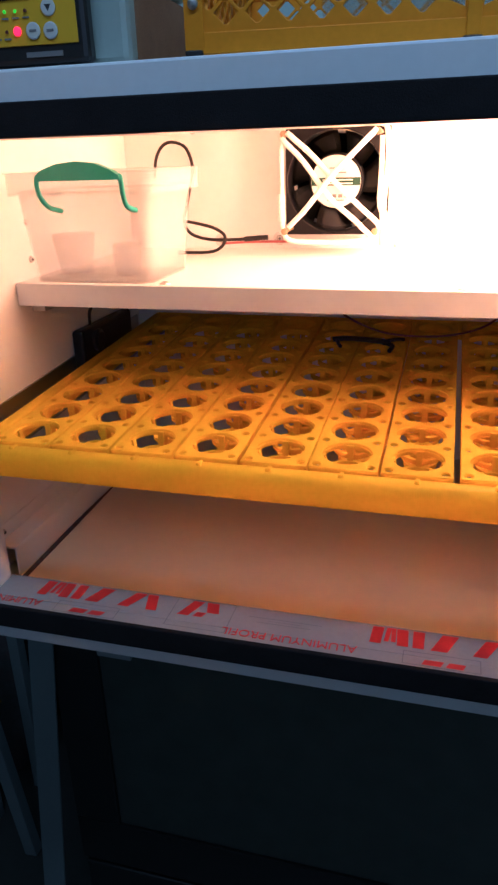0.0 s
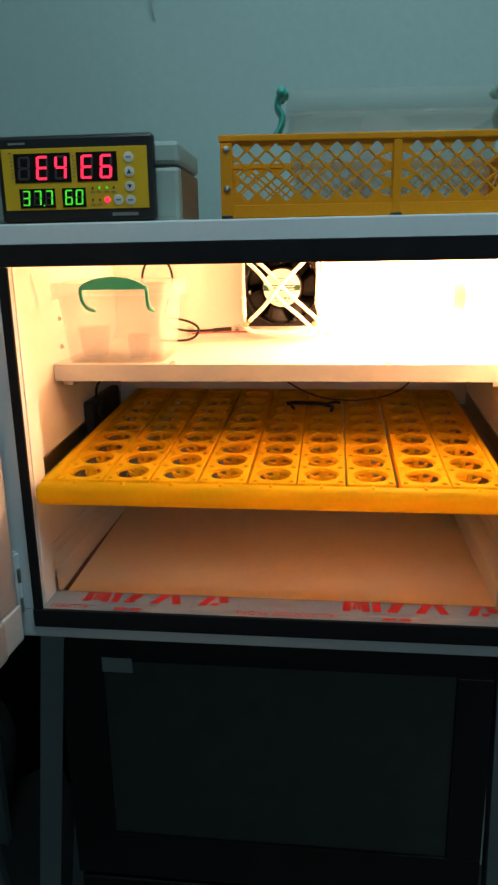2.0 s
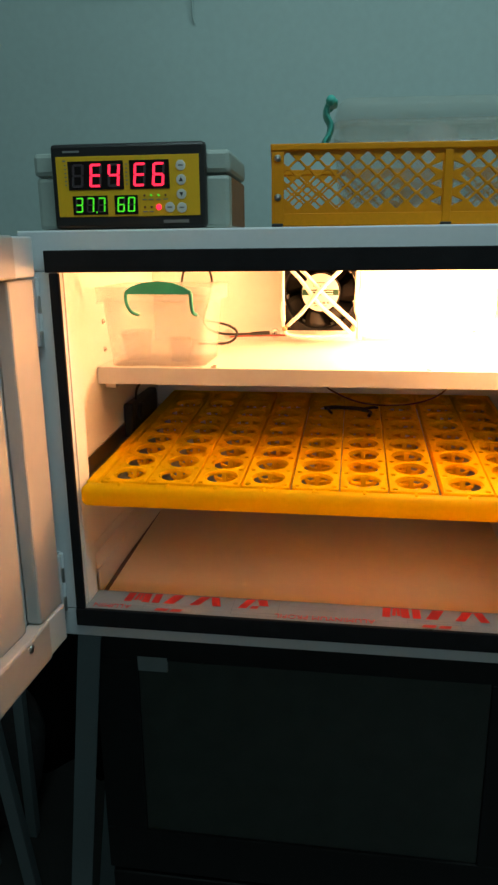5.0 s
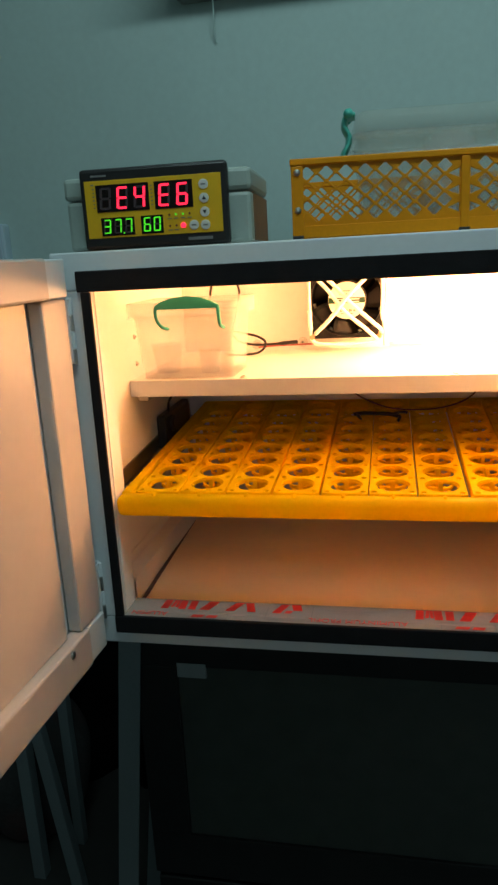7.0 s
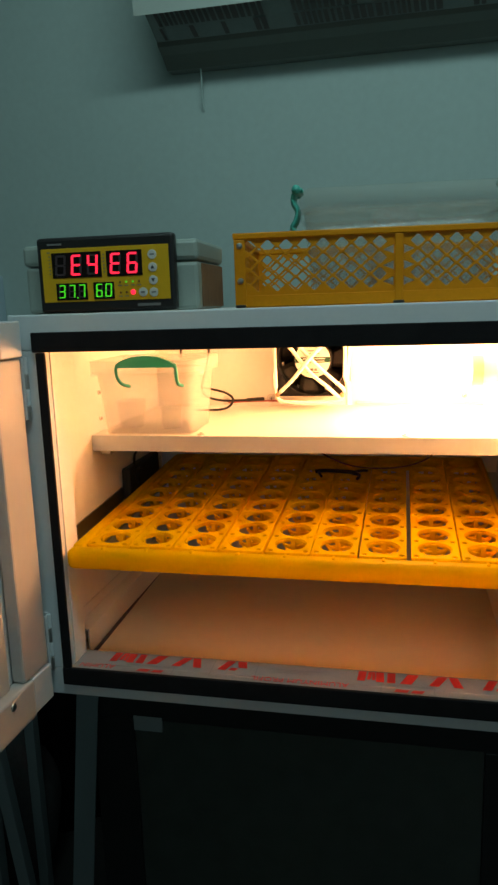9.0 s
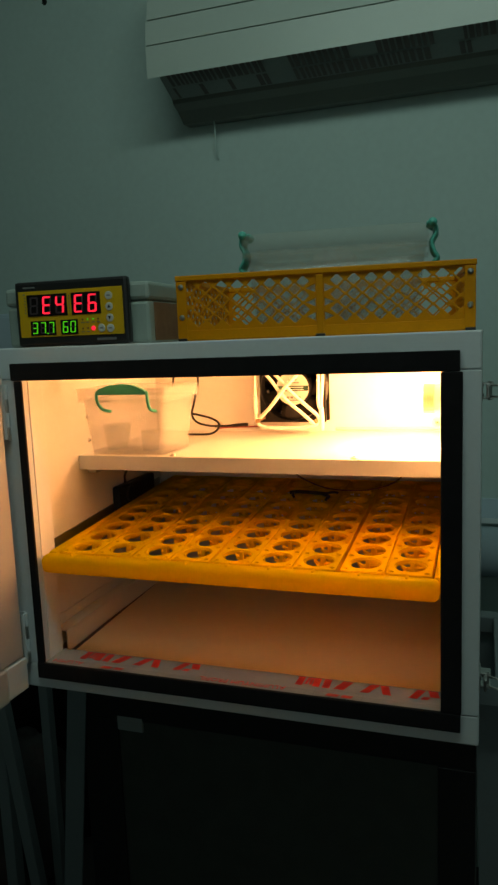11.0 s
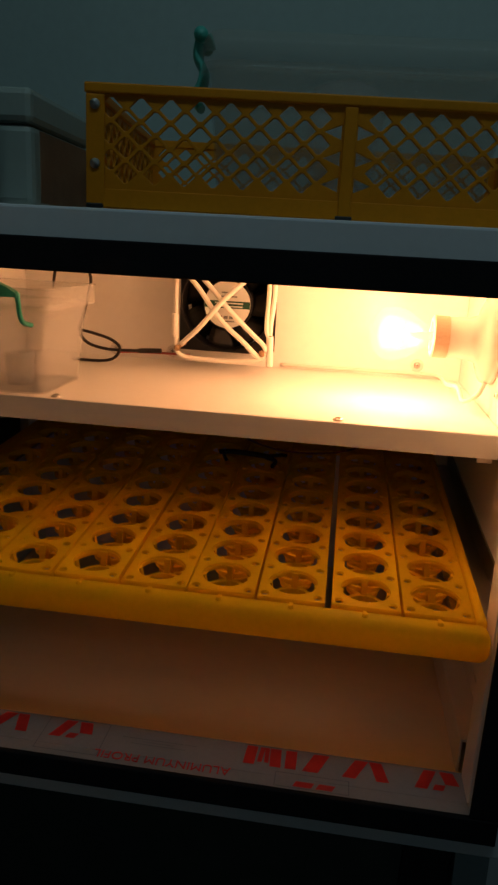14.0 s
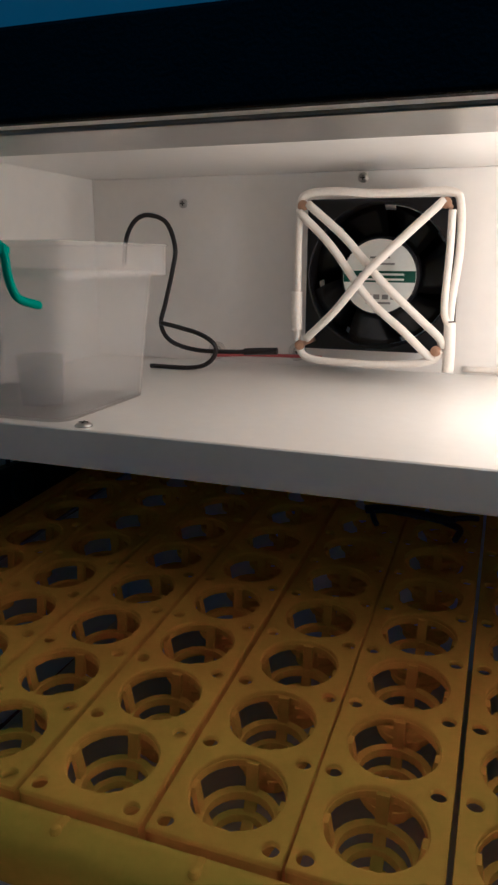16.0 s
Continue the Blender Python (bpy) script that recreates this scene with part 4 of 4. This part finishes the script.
def lattice(w, h, mid):
    holes, px, pz = [], 0.0208, 0.0172
    a, b = 0.0080, 0.0065
    z = h - 0.013
    row = 0
    while z > 0.016:
        x = 0.017 + (px / 2 if row % 2 else 0)
        while x < w - 0.010:
            if not (mid and abs(x - w / 2) < 0.0115) and 0.012 < x < w - 0.012:
                holes.append([(x - a, z), (x - a * 0.15, z - b), (x + a * 0.15, z - b), (x + a, z), (x + a * 0.15, z + b), (x - a * 0.15, z + b)])
            elif mid and 0.004 < abs(x - w / 2) < 0.0115:
                s = 1 if x > w / 2 else -1
                holes.append([(w / 2 + s * 0.0055, z - b * 0.75), (x + s * a * 0.9, z), (w / 2 + s * 0.0055, z + b * 0.75)])
            x += px
        z -= pz / 2
        row += 1
    return plate(rect(0, 0, w, h), holes, 0.0034, 0.0005)


def wall_part(w, m, mid):
    return part("lattice_wall", moved(lattice(w, CH, mid), m @ pose(0, 0, 0, 90, 0, 0)), CRATE, crate)


wall_part(CW, pose(0, 0.0022, 0), True)
wall_part(CW, pose(0, CD - 0.0022, 0), True)
wall_part(CD - 0.0084, pose(0.0022, 0.0042, 0, 0, 0, 90), False)
wall_part(CD - 0.0084, pose(CW - 0.0022, 0.0042, 0, 0, 0, 90), False)
for lo, hi in (((-0.001, -0.0022, CH - 0.005), (CW + 0.001, 0.0052, CH + 0.002)), ((-0.001, CD - 0.0052, CH - 0.005), (CW + 0.001, CD + 0.0022, CH + 0.002)),
               ((-0.001, 0.0054, CH - 0.005), (0.006, CD - 0.0054, CH + 0.002)), ((CW - 0.006, 0.0054, CH - 0.005), (CW + 0.001, CD - 0.0054, CH + 0.002))):
    part("rim", box(lo, hi, 0.0012), CRATE, crate)
part("skirt", box((0.001, -0.0012, 0.001), (CW - 0.001, 0.0003, 0.0135), 0.0005), CRATE, crate)
part("upright", box((CW / 2 - 0.0045, -0.0020, 0.002), (CW / 2 + 0.0045, 0.0004, CH - 0.0055), 0.0008), CRATE, crate)
for x in (0.0, CW - 0.013):
    part("upright", box((x, -0.0018, 0.002), (x + 0.013, 0.0004, CH - 0.0055), 0.0008), CRATE, crate)
base_holes = [circle(0.03 + 0.0475 * i, 0.03 + 0.0475 * j, 0.018, 14) for i in range(7) for j in range(5)]
part("base", moved(plate(rect(0.004, 0.004, CW - 0.004, CD - 0.004), base_holes, 0.003), pose(0, 0, 0.0045)), CRATE, crate)
for x in (0.0065, CW - 0.0065):
    for z in (0.030, CH - 0.012):
        part("screw_head", moved(lathe(bmesh.new(), [(0.0036, 0), (0.0034, 0.0012), (0.001, 0.0020), (0.00001, 0.0020)], steps=14), pose(x, -0.0018, z, 90, 0, 0)), STEEL, crate, "steel screw head")
for x in (0.006, CW / 2, CW - 0.006):
    part("foot", box((x - 0.006, -0.0030, 0.0), (x + 0.006, 0.010, 0.0035), 0.0008), BLACK, crate, "dark clip foot")

# clear box with mint clips standing in the crate
cbox = thing("food_box", pose(0.4360, 0.140, TOP + 0.0065, 0, 0, 5.0), "cloudy clear plastic food box with mint green clips, inside the crate", "plastic box")
part("body", hollow((-0.118, -0.060, 0.0), (0.118, 0.095, 0.104), 0.010, 0.0016, 0.025), CLEAR2, cbox, smooth=True)
bm = bmesh.new()
add_box(bm, (-0.122, -0.064, 0.100), (0.122, 0.099, 0.131), 0.0150, None, 6)
lid = part("lid", bm, CLEAR2, cbox, "cloudy domed lid", smooth=True)
part("lid_rim", hollow((-0.124, -0.066, 0.099), (0.124, 0.101, 0.107), 0.0, 0.0018, 0.028, False), CLEAR2, lid, smooth=True)
for s in (-1, 1):
    bm = tube([(s * 0.119, 0.0, 0.134), (s * 0.129, 0.0, 0.132), (s * 0.131, 0.0, 0.121), (s * 0.126, 0.0, 0.110), (s * 0.128, 0.0, 0.099), (s * 0.133, 0, 0.090), (s * 0.128, 0, 0.083)], 0.0040)
    moved(bm, Matrix.Diagonal((1, 5.0, 1, 1)))
    clipm = part("clip", bm, MINT, cbox, "mint green clip", smooth=True)
    for yy in (-0.020, 0.020):
        part("clip_lug", moved(lathe(bmesh.new(), [(0.00001, -0.006), (0.0055, -0.004), (0.0060, 0), (0.0055, 0.004), (0.00001, 0.006)], steps=12), pose(s * 0.127, yy, 0.134, 90, 0, 0)), MINT, clipm, smooth=True)
part("contents", lathe(bmesh.new(), [(0.026, 0.002), (0.030, 0.060), (0.034, 0.090), (0.030, 0.104), (0.018, 0.110), (0.00001, 0.112)], pose(-0.005, 0.015, 0), steps=24), CLEAR, cbox, "pale round cup inside", smooth=True)

# ---- wall unit above ----
ac = thing("wall_unit", pose(0, 0, 0), "pale wall-mounted air conditioner with printed film underneath", "air conditioner")
AX0, AX1 = -0.111, 0.735


def extrude_x(profile, x0, x1):
    bm = bmesh.new()
    a = [bm.verts.new((x0, y, z)) for y, z in profile]
    b = [bm.verts.new((x1, y, z)) for y, z in profile]
    n = len(profile)
    bm.faces.new(a[::-1])
    bm.faces.new(b)
    for i in range(n):
        j = (i + 1) % n
        bm.faces.new((a[i], a[j], b[j], b[i]))
    bmesh.ops.recalc_face_normals(bm, faces=bm.faces)
    return bm


part("flap", extrude_x([(0.730, 2.019), (0.728, 2.0865), (0.750, 2.0865), (0.750, 2.027)], AX0, AX1), AC, ac)
part("front_panel", extrude_x([(0.7285, 2.0895), (0.733, 2.1415), (0.755, 2.1415), (0.750, 2.0895)], AX0 + 0.001, AX1), AC, ac)
part("front_panel", extrude_x([(0.734, 2.1450), (0.748, 2.215), (0.785, 2.275), (0.84, 2.300), (0.84, 2.149)], AX0 + 0.004, AX1), AC, ac)
part("underside_film", extrude_x([(0.753, 2.0402), (0.800, 2.0212), (0.838, 2.0032), (0.838, 2.0020), (0.800, 2.0200), (0.753, 2.0390)], AX0 + 0.014, AX1 - 0.007), DARKFILM, ac, "printed protective film, greyed for the shade under the unit")
part("housing", extrude_x([(0.752, 2.041), (0.756, 2.147), (0.838, 2.148), (0.8405, 2.302), (BACK - 0.001, 2.305), (BACK - 0.001, 1.966), (0.905, 1.962), (0.870, 1.984), (0.845, 1.994), (0.838, 2.004), (0.80, 2.022)], AX0 + 0.012, AX1 - 0.005), HOUSING, ac, "grey-white housing, darkened in colour for the shade underneath")
rng = random.Random(7)
for (ya, za), (yb, zb), rows in ((((0.7545, 2.0375)), ((0.796, 2.0195)), 1), (((0.803, 2.0175)), ((0.833, 2.0045)), 1)):
    x = AX0 + 0.03
    while x < AX1 - 0.05:
        w = rng.uniform(0.006, 0.013)
        bm = bmesh.new()
        v = [bm.verts.new(p) for p in ((x, ya, za - 0.0015), (x + w, ya, za - 0.0015), (x + w + 0.004, yb, zb - 0.0022), (x + 0.004, yb, zb - 0.0022))]
        bm.faces.new(v)
        part("print_mark", bm, DIMPRINT, ac)
        x += w + rng.choice((0.004, 0.005, 0.004, 0.006, 0.004, 0.06))
part("drain_hose", tube([(-0.02, 0.90, 1.99), (-0.022, 0.92, 1.95), (-0.026, 0.935, 1.90), (-0.024, 0.944, 1.88)], 0.002), WALL, ac, "thin grey hose")

sock = thing("wall_socket", pose(-0.66, BACK, 1.36), "pale blue plastic box on the wall", "wall box")
part("body", box((-0.065, -0.035, -0.17), (0.065, 0.0, 0.16), 0.006), SOCKET, sock)
part("cover", box((-0.06, -0.040, -0.16), (0.058, -0.0355, 0.15), 0.003), SOCKET, sock)

pipe = thing("wall_pipe", pose(0.0, BACK - 0.061, 0.893), "pale plastic drain pipe along the wall", "pipe")
part("pipe_body", moved(lathe(bmesh.new(), [(0.060, -0.2), (0.060, 1.0)], steps=36), pose(0.45, 0, 0, 0, 90, 0)), SOCKET, pipe, smooth=True)
part("clamp", moved(lathe(bmesh.new(), [(0.063, 0), (0.063, 0.014)], steps=36), pose(0.735, 0, 0, 0, 90, 0)), FRAME, pipe)
ledge = thing("wall_bracket", pose(0.640, BACK, 0.958), "small pale plastic bracket on the wall over the pipe", "bracket")
part("plate", box((-0.02, -0.006, 0.0), (0.046, 0.0, 0.052), 0.001), SOCKET, ledge)
part("shelf_lip", box((-0.02, -0.050, 0.0), (0.042, -0.0065, 0.004), 0.001), FRAME, ledge)

# ---- below the cabinet: a black glass-fronted cabinet, the stand, and clutter ----
low = thing("glass_cabinet", pose(0, 0.19, 0), "black cabinet with a dark tinted glass door under the incubator", "cabinet")
part("carcass", box((-0.060, 0.016, 0.0), (0.622, 0.40, 0.845), 0.002), BLACK, low)
GX0, GX1, GZ0, GZ1 = 0.012, 0.567, 0.423, 0.760
part("door_rail", box((-0.060, 0.0, GZ1), (0.622, 0.015, 0.845), 0.002), BLACK, low)
part("door_rail", box((-0.060, 0.0, 0.335), (0.622, 0.015, GZ0), 0.002), BLACK, low)
part("door_stile", box((-0.060, 0.0, GZ0 + 0.0005), (GX0, 0.0145, GZ1 - 0.0005), 0.0015), BLACK, low)
part("door_stile", box((GX1, 0.0, GZ0 + 0.0005), (0.622, 0.0145, GZ1 - 0.0005), 0.0015), BLACK, low)
part("door_glass", box((GX0 + 0.0005, 0.005, GZ0 + 0.0005), (GX1 - 0.0005, 0.010, GZ1 - 0.0005)), TINTED, low, "dark tinted glass pane, dusty, with pale reflections in its colour")
part("drawer_front", box((-0.056, 0.001, 0.08), (0.618, 0.0152, 0.325), 0.003), BLACK, low)
stk = part("sticker", box((0.013, -0.0006, 0.741), (0.062, 0.0049, 0.767)), STICKER, low, "pale paper sticker")

stand = thing("incubator_stand", pose(0, 0, 0), "pale painted steel stand with splayed legs under the incubator", "stand")


def leg(x_top, x_bot, y, z_top):
    bm = bmesh.new()
    d = Vector((x_bot - x_top, 0, -z_top))
    for (u0, u1, v0, v1) in ((-0.019, 0.019, -0.0015, 0.0015), (-0.019, -0.016, 0.0015, 0.034)):
        vs = [bm.verts.new((x + u, y + v, z)) for x, z in ((x_top, z_top), (x_bot, 0.0)) for u, v in ((u0, v0), (u1, v0), (u1, v1), (u0, v1))]
        for i in range(4):
            j = (i + 1) % 4
            bm.faces.new((vs[i], vs[j], vs[4 + j], vs[4 + i]))
        bm.faces.new(vs[:4][::-1])
        bm.faces.new(vs[4:])
    bmesh.ops.recalc_face_normals(bm, faces=bm.faces)
    return part("leg", bm, LEG, stand)


for y in (0.184, 0.425):
    leg(-0.0520 if y < 0.3 else -0.066, -0.145 if y < 0.3 else -0.17, y, 0.905)
    leg(0.640, 0.660, y, 0.905)
for lo, hi in (((-0.085, 0.150, 0.890), (0.675, 0.180, 0.9195)), ((-0.085, 0.410, 0.890), (0.675, 0.440, 0.9195)), ((-0.085, 0.181, 0.893), (-0.058, 0.409, 0.9195)), ((0.648, 0.181, 0.893), (0.675, 0.409, 0.9195))):
    part("bearer", box(lo, hi, 0.002), LEG, stand)

# Added dark sheet that stands in for the darkness behind the stand.
cloth = thing("dark_backdrop", pose(0, 0, 0), "added dark backdrop sheet standing in for the gloom behind the stand", "curtain")
bm = bmesh.new()
cols = []
for i in range(90):
    x = -1.55 + 2.05 * i / 89
    y = 0.80 + 0.035 * math.sin(i * 0.9) + 0.03 * noise.noise(Vector((i * 0.23, 0, 0)))
    cols.append([bm.verts.new((x + 0.01 * noise.noise(Vector((i * 0.3, k, 2))), y + 0.02 * noise.noise(Vector((i * 0.2, k * 0.7, 5))), 0.0 + 0.9 * k / 8 - (0.04 * noise.noise(Vector((i * 0.15, 9, 0))) if k == 8 else 0))) for k in range(9)])
for a, c2 in zip(cols, cols[1:]):
    for k in range(8):
        bm.faces.new((a[k], c2[k], c2[k + 1], a[k + 1]))
bmesh.ops.solidify(bm, geom=bm.faces[:], thickness=0.003)
part("cloth", bm, material("backdrop_dark", (0.012, 0.013, 0.013), 0.9, grain=0.4, scale=30, bump=0.2, spec=0.1, stain=0.4, stain_colour=(0.035, 0.02, 0.018)), cloth, smooth=True)

# pale tube frame and boxes in the dark corner
rack = thing("tube_rack", pose(0, 0, 0), "pale tubular metal rack standing in the dark corner", "rack")
part("post", box((-0.476, 0.44, 0.0), (-0.446, 0.47, 0.80), 0.002), LEG, rack)
part("post", box((-0.420, 0.55, 0.0), (-0.395, 0.575, 0.62), 0.002), LEG, rack)
bm = bmesh.new()
add_box(bm, (-0.014, -0.012, 0.0), (0.014, 0.012, 0.72), 0.002, Matrix.Translation((-0.330, 0.40, 0.0)) @ Matrix.Rotation(radians(-7), 4, "Y"))
part("brace", bm, LEG, rack)
part("crossbar", box((-0.476, 0.471, 0.76), (-0.20, 0.495, 0.785), 0.002), LEG, rack)
bag = thing("printed_sack", pose(-0.56, 0.62, 0), "dark crumpled sack with faded red print on the floor", "sack")
bm = bmesh.new()
bmesh.ops.create_icosphere(bm, subdivisions=4, radius=1)
for v in bm.verts:
    n = noise.noise(v.co * 2.3) * 0.18 + noise.noise(v.co * 6) * 0.06
    v.co = Vector((v.co.x * 0.16, v.co.y * 0.13, max(v.co.z, -0.8) * 0.22 + 0.176)) * (1 + n * 0.6)
zmin = min(v.co.z for v in bm.verts)
for v in bm.verts:
    v.co.z -= zmin
part("cloth", bm, material("sack_cloth", (0.05, 0.05, 0.05), 0.8, grain=0.3, scale=14, bump=0.3, stain=0.6, stain_colour=(0.22, 0.03, 0.03)), bag, smooth=True)

# film-wrapped boards leaning at the wall beside the stand
def wrapped_board(x, y, w, h, label, marks):
    board = thing("wrapped_board", pose(x, y, 0, -3, 0, 0), label, "board", "wrapped boards")
    part("sheet", box((0.0, 0.0, 0.0), (w, 0.014, h), 0.002), FRAME, board)
    for z0 in marks:
        for k in range(5):
            bm = bmesh.new()
            turn = Matrix.Translation((0.000 + 0.0155 * k, 0, z0 - 0.026 * k)) @ Matrix.Rotation(radians(58), 4, "Y")
            for dx, dz, bw, bh in ((0, 0, 0.0055, 0.030), (0.006, 0.024, 0.009, 0.0055), (0.0150, 0.002, 0.0055, 0.026)):
                pts = [turn @ Vector((dx + a, -0.0006, dz + b)) for a, b in ((0, 0), (bw, 0), (bw, bh), (0, bh))]
                if min(p.x for p in pts) < 0.001 or max(p.x for p in pts) > w - 0.001:
                    continue
                bm.faces.new([bm.verts.new(p) for p in pts])
            if bm.faces:
                part("print_mark", bm, RED, board)
            else:
                bm.free()
    return board


wrapped_board(0.664, 0.600, 0.068, 0.800, "white board wrapped in film with large red print, leaning upright", (0.795, 0.560, 0.325))
wrapped_board(0.742, 0.585, 0.150, 0.860, "taller pale board standing beside the printed board", ())

# two dark wall plugs high on the back wall
for x, z in ((-0.606, 2.378), (-0.505, 2.338)):
    plug = thing("wall_plug", pose(x, BACK, z, 90, 0, 0), "small dark wall plug set in the painted wall", "wall plug", group="wall plugs")
    part("collar", lathe(bmesh.new(), [(0.0075, 0.0), (0.0070, 0.0025), (0.0045, 0.0030), (0.0040, 0.0012), (0.00001, 0.0012)], steps=16), BLACK, plug)
